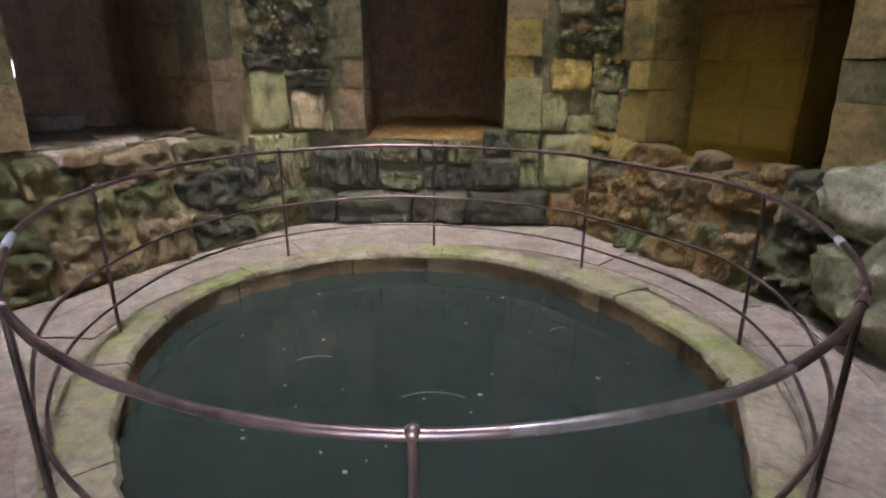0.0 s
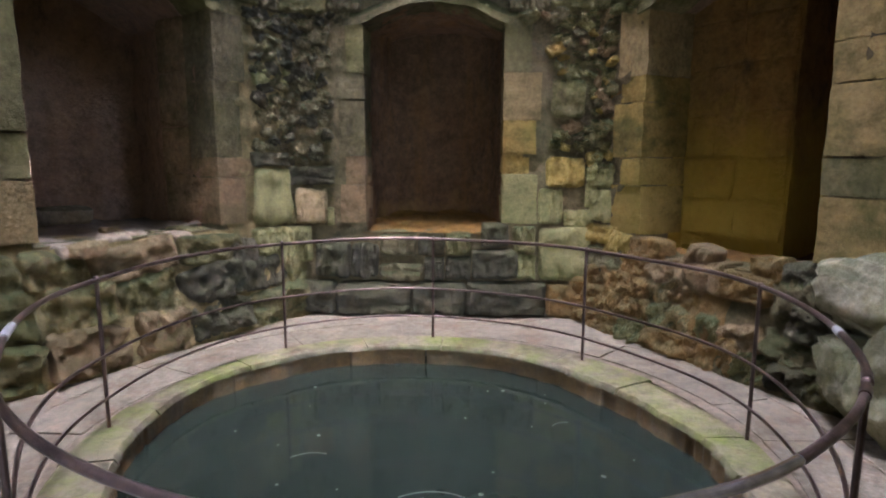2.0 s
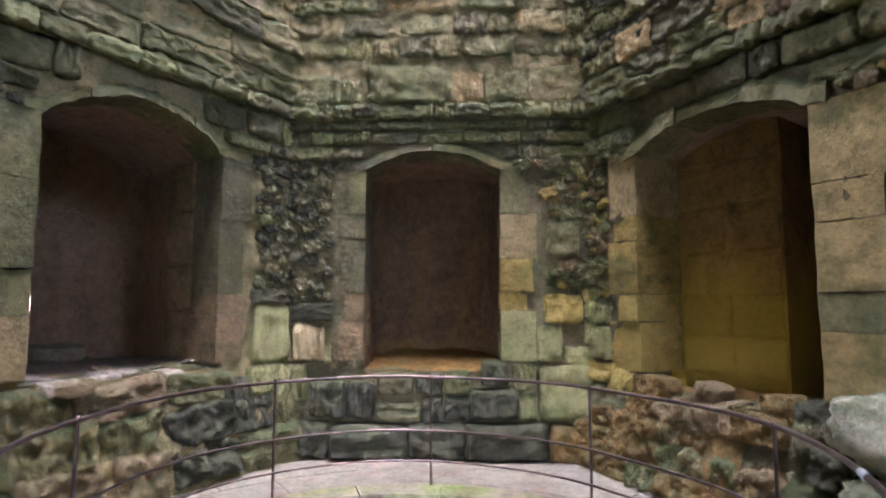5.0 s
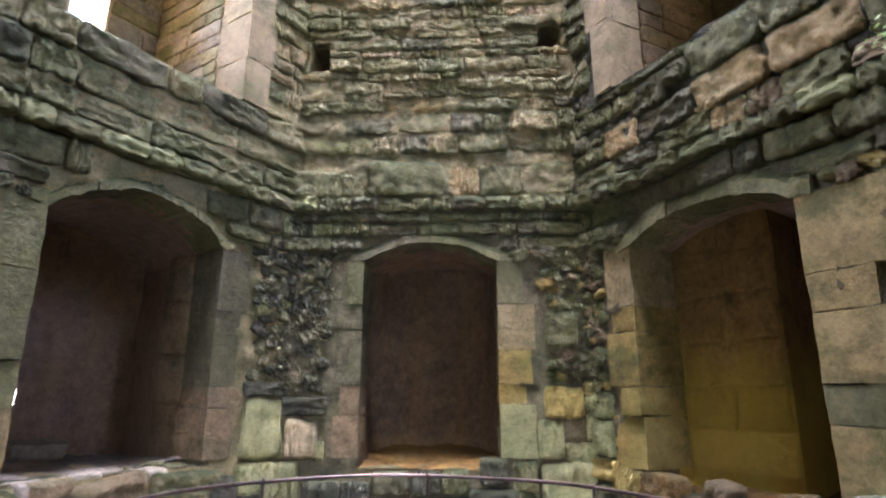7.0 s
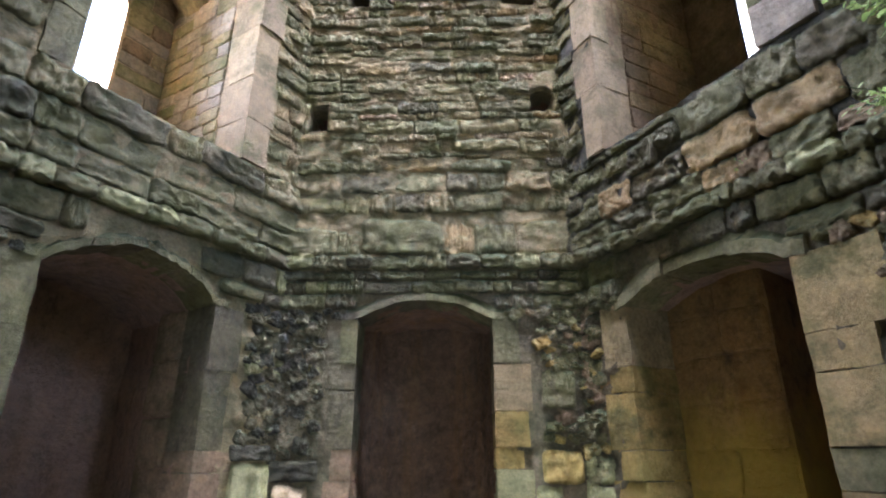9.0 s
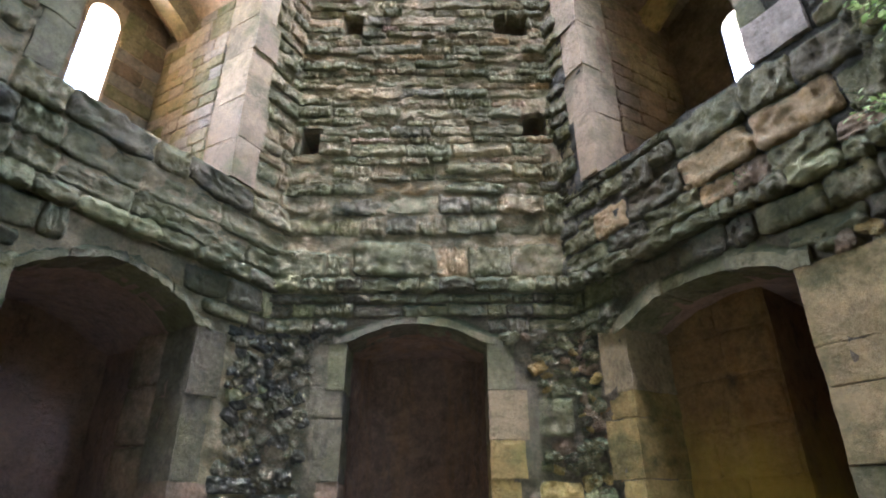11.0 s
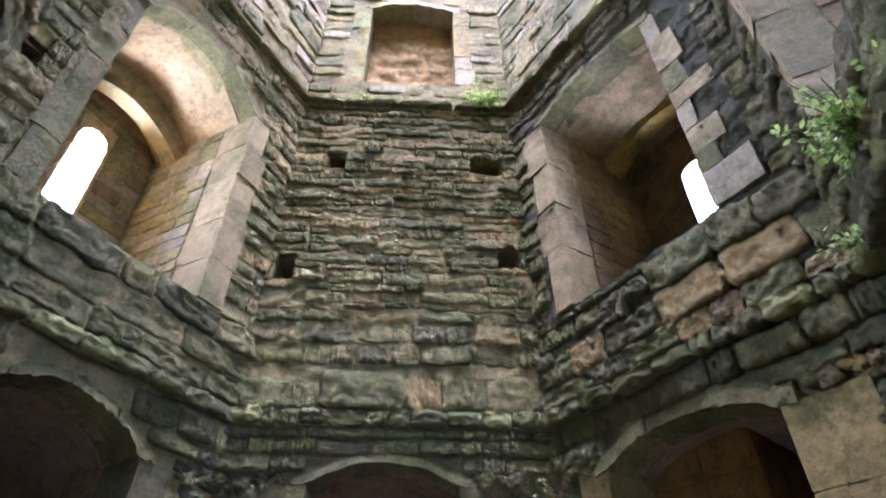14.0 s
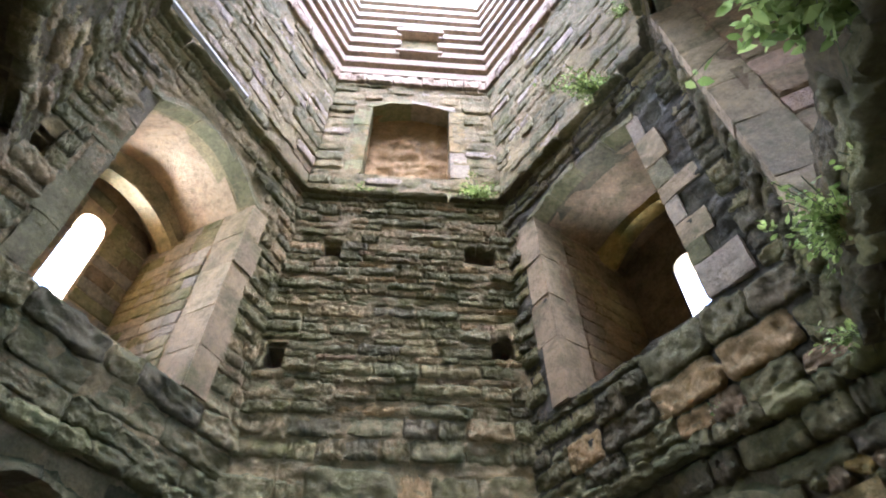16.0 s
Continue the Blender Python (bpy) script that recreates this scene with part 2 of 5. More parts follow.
def iron():
    m, n, l, bsdf = nodes_of("painted_iron")
    P = n.new("ShaderNodeNewGeometry").outputs["Position"]
    a = noise_tex(n, l, P, 9.0, 6, 0.6)
    r = ramp(n, [(0.38, (0.07, 0.05, 0.045)), (0.55, (0.13, 0.09, 0.08)), (0.72, (0.20, 0.12, 0.085))])
    l.new(a.outputs[0], r.inputs[0])
    l.new(r.outputs[0], bsdf.inputs["Base Color"])
    bsdf.inputs["Metallic"].default_value, bsdf.inputs["Roughness"].default_value = 0.75, 0.33
    bn = n.new("ShaderNodeBump")
    bn.inputs["Strength"].default_value, bn.inputs["Distance"].default_value = 0.25, 0.004
    l.new(noise_tex(n, l, P, 60.0).outputs[0], bn.inputs["Height"])
    l.new(bn.outputs[0], bsdf.inputs["Normal"])
    return m


def plain(name, colour, rough=0.6, metal=0.0, vary=0.25, scale=14.0):
    m, n, l, bsdf = nodes_of(name)
    P = n.new("ShaderNodeNewGeometry").outputs["Position"]
    r = ramp(n, [(0.3, tuple(c * (1 - vary) for c in colour)), (0.7, tuple(min(1, c * (1 + vary)) for c in colour))])
    l.new(noise_tex(n, l, P, scale).outputs[0], r.inputs[0])
    l.new(r.outputs[0], bsdf.inputs["Base Color"])
    bsdf.inputs["Roughness"].default_value, bsdf.inputs["Metallic"].default_value = rough, metal
    return m


def leaf_mat(name, low, high):
    m, n, l, bsdf = nodes_of(name)
    isl = n.new("ShaderNodeNewGeometry").outputs["Random Per Island"]
    r = ramp(n, [(0.0, low), (1.0, high)])
    l.new(isl, r.inputs[0])
    l.new(r.outputs[0], bsdf.inputs["Base Color"])
    bsdf.inputs["Roughness"].default_value = 0.5
    thin = n.new("ShaderNodeBsdfTranslucent")
    l.new(r.outputs[0], thin.inputs[0])
    both = n.new("ShaderNodeMixShader")
    both.inputs[0].default_value = 0.5
    l.new(bsdf.outputs[0], both.inputs[1])
    l.new(thin.outputs[0], both.inputs[2])
    l.new(both.outputs[0], n["Material Output"].inputs[0])
    return m


def water_mat():
    m, n, l, bsdf = nodes_of("murky_water")
    P = n.new("ShaderNodeNewGeometry").outputs["Position"]
    r = ramp(n, [(0.3, (0.013, 0.019, 0.014)), (0.7, (0.019, 0.026, 0.020))])
    l.new(noise_tex(n, l, P, 1.2).outputs[0], r.inputs[0])
    l.new(r.outputs[0], bsdf.inputs["Base Color"])
    bsdf.inputs["Roughness"].default_value, bsdf.inputs["IOR"].default_value = 0.08, 1.33
    bn = n.new("ShaderNodeBump")
    bn.inputs["Strength"].default_value, bn.inputs["Distance"].default_value = 0.12, 0.01
    l.new(noise_tex(n, l, P, 3.0, 3).outputs[0], bn.inputs["Height"])
    l.new(bn.outputs[0], bsdf.inputs["Normal"])
    return m


IRON, WATER = iron(), water_mat()
SLEEVE = plain("bare_metal_sleeve", (0.55, 0.58, 0.62), 0.35, 0.6, 0.15)
LEAF = leaf_mat("fern_leaf", (0.16, 0.24, 0.05), (0.40, 0.48, 0.15))
STEM = plain("plant_stem", (0.10, 0.11, 0.04))
LIT_EDGE = plain("lit_edge_pale", (0.66, 0.64, 0.58), 0.8)
FLOTSAM = plain("pale_flotsam", (0.17, 0.18, 0.14), 0.7)
LEADING = plain("window_lead", (0.05, 0.05, 0.05), 0.5)
OUTSIDE = plain("grass_ground", (0.07, 0.10, 0.035), 0.9, 0.0, 0.4, 3.0)


# ---- building helpers ----
def mesh_from(name, bm, material, smooth=False, sharp=38):
    bmesh.ops.recalc_face_normals(bm, faces=bm.faces)
    me = bpy.data.meshes.new(name)
    bm.to_mesh(me)
    bm.free()
    if smooth:
        for p in me.polygons:
            p.use_smooth = True
        me.set_sharp_from_angle(angle=radians(sharp))
    me.materials.append(material)
    return me


def part(name, bm, material, parent, label="", smooth=False, sharp=38):
    ob = new(name, mesh_from(name, bm, material, smooth, sharp))
    ob.parent = parent
    return tagged(ob, label)


def rough_patch(at, nu, nv, amount, freq=1.4, keep_edges=False):
    """A surface at(u, v), u and v from 0 to 1, with uneven relief along its normal."""
    bm = bmesh.new()
    grid = []
    for i in range(nu + 1):
        row = []
        for j in range(nv + 1):
            u, v = i / nu, j / nv
            p = Vector(at(u, v))
            e = 0.004
            nrm = (Vector(at(u + e, v)) - Vector(at(u - e, v))).cross(Vector(at(u, v + e)) - Vector(at(u, v - e)))
            k = 0 if keep_edges and (i in (0, nu) or j in (0, nv)) else 1
            if nrm.length > 0:
                p += nrm.normalized() * amount * k * (noise.noise(p * freq * 2) + 0.5 * noise.noise(p * freq * 6 + Vector((7, 3, 1))))
            row.append(bm.verts.new(p))
        grid.append(row)
    for i in range(nu):
        for j in range(nv):
            bm.faces.new((grid[i][j], grid[i + 1][j], grid[i + 1][j + 1], grid[i][j + 1]))
    return bm


def block_bm(lo, hi, bevel=0.01, wobble=0.0, cuts=0, seed=0):
    """A box between two corners, cut, worn and bevelled."""
    bm = bmesh.new()
    bmesh.ops.create_cube(bm, size=1)
    lo, hi = Vector(lo), Vector(hi)
    for v in bm.verts:
        v.co = Vector([lo[k] + (v.co[k] + 0.5) * (hi[k] - lo[k]) for k in range(3)])
    if bevel:
        bmesh.ops.bevel(bm, geom=bm.edges[:], offset=bevel, segments=1, affect="EDGES")
    if cuts:
        bmesh.ops.subdivide_edges(bm, edges=bm.edges[:], cuts=cuts, use_grid_fill=True)
    if wobble:
        for v in bm.verts:
            d = noise.noise_vector(v.co * 6 + Vector((seed * 3.7, seed, 0)))
            v.co += d * wobble
    return bm


# stone shapes: a weathered face with a mossy slope on top and a crisp lower edge, shared by all stones
def stone_mesh(name, seed, nx, nz, round_off, rough, aspect=2.0, ragged=1.0, rim_width=0.16, square=7.0):
    rng = random.Random(seed)
    bm = bmesh.new()
    off = Vector((seed * 1.37, seed * 0.71, seed * 0.29))
    lean, skew, bow = rng.uniform(0.05, 0.3), rng.uniform(-0.12, 0.12), rng.uniform(-0.12, 0.12)
    front = []
    for i in range(nx):
        row = []
        for j in range(nz):
            x, z = i / (nx - 1) * 2 - 1, j / (nz - 1) * 2 - 1
            # rounded corners, of a different radius for each shape
            r = (abs(x) ** square + abs(z) ** square) ** (1 / square)
            k = max(abs(x), abs(z)) / r if r > 0 else 1.0
            x, z = x * k / 2, z * k / 2
            q = Vector((x * aspect, 0, z))
            inset = max(0.0, min((0.5 - abs(x)) * aspect, 0.5 - abs(z)))
            top = max(0.0, z) * 2
            rim = max(0.0, 1 - inset / (rim_width * (1 + 0.9 * top)))
            fall = round_off * rim ** 2 * (0.7 + 0.6 * noise.noise(q * 3 + off))
            lumps = noise.fractal(q * 2.3 + off, 0.85, 2.05, 6)
            chips = max(0.0, noise.noise(q * 4.5 + off * 1.7) - 0.22)
            y = -1 + fall + rough * lumps + rough * 1.4 * chips + lean * z + skew * x * 2
            w = noise.noise_vector(q * 1.5 + off) * 0.10 + noise.noise_vector(q * 5.5 + off) * 0.035
            x += w.x * ragged / aspect
            z += w.z * ragged * 0.85 + bow * ragged * (x * x - 0.1)
            row.append(bm.verts.new((x, min(y, 0.1), z)))
        front.append(row)
    ring = [front[i][0] for i in range(nx)] + [front[nx - 1][j] for j in range(1, nz)] + [front[i][nz - 1] for i in range(nx - 2, -1, -1)] + [front[0][j] for j in range(nz - 2, 0, -1)]
    for i in range(nx - 1):
        for j in range(nz - 1):
            bm.faces.new((front[i][j], front[i + 1][j], front[i + 1][j + 1], front[i][j + 1]))
    back = [bm.verts.new((v.co.x, 0.6, v.co.z)) for v in ring]
    for k in range(len(ring)):
        k2 = (k + 1) % len(ring)
        bm.faces.new((ring[k], back[k], back[k2], ring[k2]))
    return mesh_from(name, bm, TAN, True, 55)


ROUGH = [stone_mesh("rough_stone", 100 + k, 21, 12, 0.42, 0.24, 2.2, 0.8, 0.2, random.Random(k).uniform(4, 9)) for k in range(22)]
SQUARED = [stone_mesh("squared_stone", 200 + k, 19, 13, 0.3, 0.19, 1.8, 0.6, 0.11, random.Random(k).uniform(8, 16)) for k in range(16)]
COBBLE = [stone_mesh("rubble_stone", 300 + k, 15, 12, 0.34, 0.2, 1.4, 1.0, 0.22, random.Random(k).uniform(3, 6)) for k in range(16)]
WORN_BLOCK = [stone_mesh("worn_block", 500 + k, 25, 15, 0.32, 0.24, 1.9, 0.75, 0.12, random.Random(k).uniform(5, 9)) for k in range(18)]
LEDGED = [stone_mesh("ledge_stone", 400 + k, 27, 10, 0.4, 0.22, 3.4, 0.95, 0.3, random.Random(k).uniform(3.5, 7)) for k in range(16)]


def boulder_bm(size, seed, detail=4):
    """A weathered boulder, flattened below."""
    bm = bmesh.new()
    bmesh.ops.create_icosphere(bm, subdivisions=detail, radius=1)
    off = Vector((seed * 2.1, seed * 0.7, 4.0))
    for v in bm.verts:
        p = v.co.copy()
        f = 1 + 0.2 * noise.noise(p * 1.3 + off) + 0.12 * noise.noise(p * 3.1 + off) + 0.12 * abs(noise.noise(p * 6 + off)) + 0.06 * noise.noise(p * 13 + off)
        p = Vector([math.copysign(abs(c) ** 0.75, c) for c in p]) * f
        v.co = Vector((p.x * size[0], p.y * size[1], p.z * size[2]))
    return bm


def mortar_skin(parent, s0, s1, z0, z1, openings, material, profile, amp=0.03, cell=0.055, seed=0):
    """The uneven mortar and core between the stones. profile: how far it stands proud at a height."""
    bm = bmesh.new()
    ns, nz = int((s1 - s0) / cell), int((z1 - z0) / cell)
    grid = {}

    def vert(i, j):
        if (i, j) not in grid:
            x, z = s0 + (s1 - s0) * i / ns, z0 + (z1 - z0) * j / nz
            q = Vector((x, seed * 3.3, z))
            y = -profile(x, z) - amp * (noise.noise(q * 3.2) + 0.8 * noise.noise(Vector((x * 6, q.y, z * 11))) + 0.5 * noise.noise(Vector((x * 14, q.y, z * 22))) + 0.35 * noise.noise(Vector((x * 31, q.y, z * 37))))
            grid[i, j] = bm.verts.new((x + 0.012 * noise.noise(q * 11), y, z + 0.012 * noise.noise(q * 11 + Vector((5, 5, 5)))))
        return grid[i, j]

    for i in range(ns):
        for j in range(nz):
            x, z = s0 + (s1 - s0) * (i + 0.5) / ns, z0 + (z1 - z0) * (j + 0.5) / nz
            if any(o["s0"] - cell * 0.7 < x < o["s1"] + cell * 0.7 and o["z0"] - cell * 0.2 < z < arch_top(o, min(o["s1"], max(o["s0"], x))) + cell * 0.6 for o in openings):
                continue
            bm.faces.new((vert(i, j), vert(i + 1, j), vert(i + 1, j + 1), vert(i, j + 1)))
    ob = part("mortar", bm, material, parent, smooth=True, sharp=80)
    return ob


def lay(parent, frame_m, s, z, w, h, proud, shapes, material, rng, name="stone", tilt=0.0, back=0.0):
    """One stone with its face centre at s, z of a wall frame."""
    ob = new(name, rng.choice(shapes))
    ob.parent = parent
    flip = rng.choice((-1, 1))
    ob.matrix_local = frame_m @ pose(s, back, z, 0, tilt + rng.uniform(-1, 1), 0) @ Matrix.Diagonal((w * flip, proud, h, 1))
    ob.material_slots[0].link = "OBJECT"
    ob.material_slots[0].material = material
    return ob


def arch_top(o, s):
    mid, half = (o["s0"] + o["s1"]) / 2, (o["s1"] - o["s0"]) / 2
    return o["zs"] + o["rise"] * max(0.0, 1 - ((s - mid) / half) ** 2)


def opening(s0, s1, z0, zs, rise=0.0):
    return dict(s0=s0, s1=s1, z0=z0, zs=zs, rise=rise)


def free_spans(s0, s1, za, zb, openings, pad=0.0):
    """The stretches of s0..s1 that no opening takes between the heights za and zb."""
    spans = [(s0, s1)]
    for o in openings:
        if zb <= o["z0"] + 0.02 or za >= o["zs"] + o["rise"] - 0.02:
            continue
        mid, half = (o["s0"] + o["s1"]) / 2, (o["s1"] - o["s0"]) / 2
        if za > o["zs"] and o["rise"] > 0:
            half *= math.sqrt(max(0.0, 1 - (za - o["zs"]) / o["rise"]))
        a, b = mid - half - pad, mid + half + pad
        out = []
        for p, q in spans:
            if b <= p or a >= q:
                out.append((p, q))
            else:
                if a - p > 0.04:
                    out.append((p, a))
                if q - b > 0.04:
                    out.append((b, q))
        spans = out
    return spans


def courses(parent, frame_m, s0, s1, z0, z1, hs, ws, proud, shapes, mats, openings, seed, pad=0.0, joint=0.014, name="stone", tilt=0.0):
    """Courses of stones between z0 and z1. hs, ws, proud: ranges; mats: (material, weight) pairs or a function of s and z."""
    rng = random.Random(seed)
    z = z0
    while z < z1 - 0.04:
        h = min(rng.uniform(*hs), z1 - z)
        if z1 - z - h < hs[0] * 0.6:
            h = z1 - z
        for a, b in free_spans(s0, s1, z, z + h, openings, pad):
            s = a
            while s < b - 0.03:
                w = rng.uniform(*ws)
                if b - s - w < ws[0] * 0.7:
                    w = b - s
                w = min(w, b - s)
                choice = mats(s + w / 2, z + h / 2, rng) if callable(mats) else rng.choices([m for m, _ in mats], [k for _, k in mats])[0]
                lay(parent, frame_m, s + w / 2, z + h / 2 + rng.uniform(-0.008, 0.008), w - joint, h - joint, rng.uniform(*proud), shapes, choice, rng, name, tilt * rng.uniform(-1, 1))
                s += w
        z += h


def wall_core(name, side, s0, s1, z0, z1, openings, thick, material, label, step=0.4):
    """A wall with its openings cut right through."""
    cuts = {s0, s1}
    for o in openings:
        k = 10 if o["rise"] else 1
        for i in range(k + 1):
            cuts.add(min(s1, max(s0, o["s0"] + (o["s1"] - o["s0"]) * i / k)))
    cuts = sorted(cuts)
    bm = bmesh.new()

    def prism(a, b, za, zb, ya, yb):
        c = [bm.verts.new(p) for p in ((a, 0, za), (b, 0, zb), (b, 0, yb), (a, 0, ya), (a, thick, za), (b, thick, zb), (b, thick, yb), (a, thick, ya))]
        for f in ((0, 1, 2, 3), (5, 4, 7, 6), (4, 5, 1, 0), (3, 2, 6, 7), (4, 0, 3, 7), (1, 5, 6, 2)):
            bm.faces.new([c[i] for i in f])

    for a, b in zip(cuts, cuts[1:]):
        if b - a < 1e-4:
            continue
        mid = (a + b) / 2
        za = zb = z0
        for o in sorted((o for o in openings if o["s0"] < mid < o["s1"]), key=lambda o: o["z0"]):
            if o["z0"] > za + 0.001:
                prism(a, b, za, zb, o["z0"], o["z0"])
            za, zb = arch_top(o, a), arch_top(o, b)
        if z1 > za + 0.001:
            prism(a, b, za, zb, z1, z1)
    ob = new(name, mesh_from(name, bm, material))
    ob.matrix_world = wall_frame(side)
    return tagged(ob, label, "wall", kind="structure")


def recess(parent, o, depth, material, back_material=None, widen=0.0, floor_rise=0.0, floor_material=None, top_drop=0.0, window=None, start=0.16, rough=0.03):
    """The inside of an opening: jambs, floor, soffit and back wall, with uneven faces."""
    s0, s1, z0 = o["s0"], o["s1"], o["z0"]

    def edge(u, y):
        k = (y - start) / max(1e-6, depth - start)
        return (s0 - widen * k) + (s1 - s0 + 2 * widen * k) * u

    def floor_z(y):
        return z0 + floor_rise * (y - start) / max(1e-6, depth - start)

    def top_z(u, y):
        return arch_top(o, s0 + (s1 - s0) * u) - top_drop * (y - start) / max(1e-6, depth - start)

    n = max(4, int(depth / 0.12))
    Y = lambda v: start + (depth + 0.06 - start) * v
    part("jamb", rough_patch(lambda u, v: (edge(0, Y(v)), Y(v), floor_z(Y(v)) - 0.08 + (top_z(0, Y(v)) + 0.16 - floor_z(Y(v))) * u), 18, n, rough), material, parent, smooth=True)
    part("jamb", rough_patch(lambda u, v: (edge(1, Y(v)), Y(v), floor_z(Y(v)) - 0.08 + (top_z(1, Y(v)) + 0.16 - floor_z(Y(v))) * u), 18, n, rough), material, parent, smooth=True)
    part("soffit", rough_patch(lambda u, v: (edge(1.16 * u - 0.08, Y(v)), Y(v), top_z(min(1, max(0, 1.16 * u - 0.08)), Y(v))), 14, n, rough), material, parent, smooth=True)
    part("sill", rough_patch(lambda u, v: (edge(1.16 * u - 0.08, Y(v)), Y(v), floor_z(Y(v))), 14, n, rough * 1.3), floor_material or material, parent, smooth=True)
    bm = bmesh.new()
    cols = sorted({-0.08, 0.0, 1.0, 1.08, *[i / 12 for i in range(13)], *([window["u0"], window["u1"], *[window["u0"] + (window["u1"] - window["u0"]) * i / 8 for i in range(9)]] if window else [])})
    for a, b in zip(cols, cols[1:]):
        if b - a < 1e-5:
            continue
        spans = []
        fa, fb, ta, tb = floor_z(depth) - 0.1, floor_z(depth) - 0.1, top_z(a, depth) + 0.1, top_z(b, depth) + 0.1
        if window and window["u0"] <= (a + b) / 2 <= window["u1"]:
            def head(u):
                q = 2 * (u - window["u0"]) / (window["u1"] - window["u0"]) - 1
                return window["z1"] - window["r"] + window["r"] * math.sqrt(max(0, 1 - q * q))
            spans = [(fa, fb, window["z0"], window["z0"]), (head(a), head(b), ta, tb)]
        else:
            spans = [(fa, fb, ta, tb)]
        t = window["thick"] if window else 0.15
        for za, zb, ya, yb in spans:
            xa, xb = edge(a, depth), edge(b, depth)
            c = [bm.verts.new(p) for p in ((xa, depth, za), (xb, depth, zb), (xb, depth, yb), (xa, depth, ya), (xa, depth + t, za), (xb, depth + t, zb), (xb, depth + t, yb), (xa, depth + t, ya))]
            for f in ((0, 1, 2, 3), (5, 4, 7, 6), (4, 5, 1, 0), (3, 2, 6, 7), (4, 0, 3, 7), (1, 5, 6, 2)):
                bm.faces.new([c[i] for i in f])
    part("back_wall", bm, back_material or material, parent)


def jamb_stones(parent, o, side, heights, width, proud, mats, seed, z0=None, z1=None, depth=0.3, seams=None, worn=1.0):
    """Dressed blocks stacked beside an opening; side -1 is its left jamb, 1 its right one."""
    rng = random.Random(seed)
    z = o["z0"] if z0 is None else z0
    top = o["zs"] if z1 is None else z1
    if not seams:
        seams = [z]
        while z < top - 0.05:
            h = rng.uniform(*heights)
            z = top if top - z - h < heights[0] * 0.6 else z + h
            seams.append(z)
    edge = o["s0"] if side < 0 else o["s1"]
    for k, (za, zb) in enumerate(zip(seams, seams[1:])):
        w = width[k % len(width)] * rng.uniform(0.85, 1.15)
        p = rng.uniform(*proud)
        inner = -rng.uniform(0.008, 0.012) * side
        lo = (min(edge + inner, edge + side * w), -p, za + 0.0015)
        hi = (max(edge + inner, edge + side * w), depth, zb - 0.0015)
        bm = block_bm(lo, hi, 0.0, 0.0)
        bmesh.ops.subdivide_edges(bm, edges=bm.edges[:], cuts=5, use_grid_fill=True)
        for v in bm.verts:
            d = noise.noise_vector(v.co * 5 + Vector((seed, k * 1.7, 0))) * 0.011 * worn + noise.noise_vector(v.co * 14 + Vector((k, seed, 2))) * 0.006 * worn
            ends = sum((abs(v.co.y + p) < 1e-4, abs(v.co.x - edge - inner) < 1e-4, min(v.co.z - lo[2], hi[2] - v.co.z) < 1e-4, abs(v.co.x - edge - side * w) < 1e-4))
            v.co += d
            if ends >= 2:
                v.co += (Vector(((lo[0] + hi[0]) / 2, 0.1, (lo[2] + hi[2]) / 2)) - v.co).normalized() * (0.003 + 0.009 * abs(noise.noise(v.co * 9))) * worn
        part("quoin", bm, mats[k % len(mats)] if not isinstance(mats[0], tuple) else rng.choices([m for m, _ in mats], [q for _, q in mats])[0], parent, smooth=True)


def voussoirs(parent, o, count, thick, proud, mats, seed, depth=0.3):
    """Flat arch stones that follow the head of an opening."""
    rng = random.Random(seed)
    a0, a1 = o["s0"] - 0.12, o["s1"] + 0.12
    for k in range(count):
        sa, sb = a0 + (a1 - a0) * k / count + 0.006, a0 + (a1 - a0) * (k + 1) / count - 0.006
        t = thick * rng.uniform(0.85, 1.2)
        bm = bmesh.new()
        p = rng.uniform(*proud)
        rings = []
        for i in range(9):
            s = sa + (sb - sa) * i / 8
            zb = arch_top(o, min(o["s1"], max(o["s0"], s))) - 0.012
            zt = zb + t + rng.uniform(-0.04, 0.03)
            zb += rng.uniform(-0.014, 0.012)
            rings.append([bm.verts.new((s, -p + rng.uniform(-0.02, 0.016), zb)), bm.verts.new((s, -p * 0.9, zb + t * 0.55)), bm.verts.new((s, -p * 0.45, zt)), bm.verts.new((s, depth, zt)), bm.verts.new((s, depth, zb))])
        for r, q in zip(rings, rings[1:]):
            for i in range(5):
                bm.faces.new((r[i], r[(i + 1) % 5], q[(i + 1) % 5], q[i]))
        bm.faces.new(rings[0])
        bm.faces.new(rings[-1][::-1])
        part("arch_stone", bm, rng.choices([m for m, _ in mats], [q for _, q in mats])[0], parent)


def jamb_face(s, side):
    """Frame of a jamb's inner face: x runs outwards through the wall."""
    return Matrix(((0, side, 0, s), (1 if side > 0 else 1, 0, 0, 0), (0, 0, 1, 0), (0, 0, 0, 1)))


# ---- openings, wall by wall ----
NICHE_N = opening(-0.72, 0.62, 0.80, 2.76, 0.20)
NICHE_W = opening(-0.73, 0.69, 0.90, 2.74, 0.30)
NICHE_E = opening(-0.87, 0.63, 0.72, 2.74, 0.20)
HOLES_N = [opening(-1.39, -1.18, 4.93, 5.25), opening(-1.02, -0.79, 6.68, 6.98, 0.02), opening(0.86, 1.27, 6.70, 6.98, 0.04), opening(1.12, 1.38, 5.17, 5.42, 0.06)]
BAY_W = opening(-0.87, 0.72, 4.22, 6.86, 0.42)
BAY_E = opening(-0.90, 0.76, 4.36, 7.15, 0.16)
HEARTH = opening(-0.73, 0.70, 8.70, 10.86, 0.2)
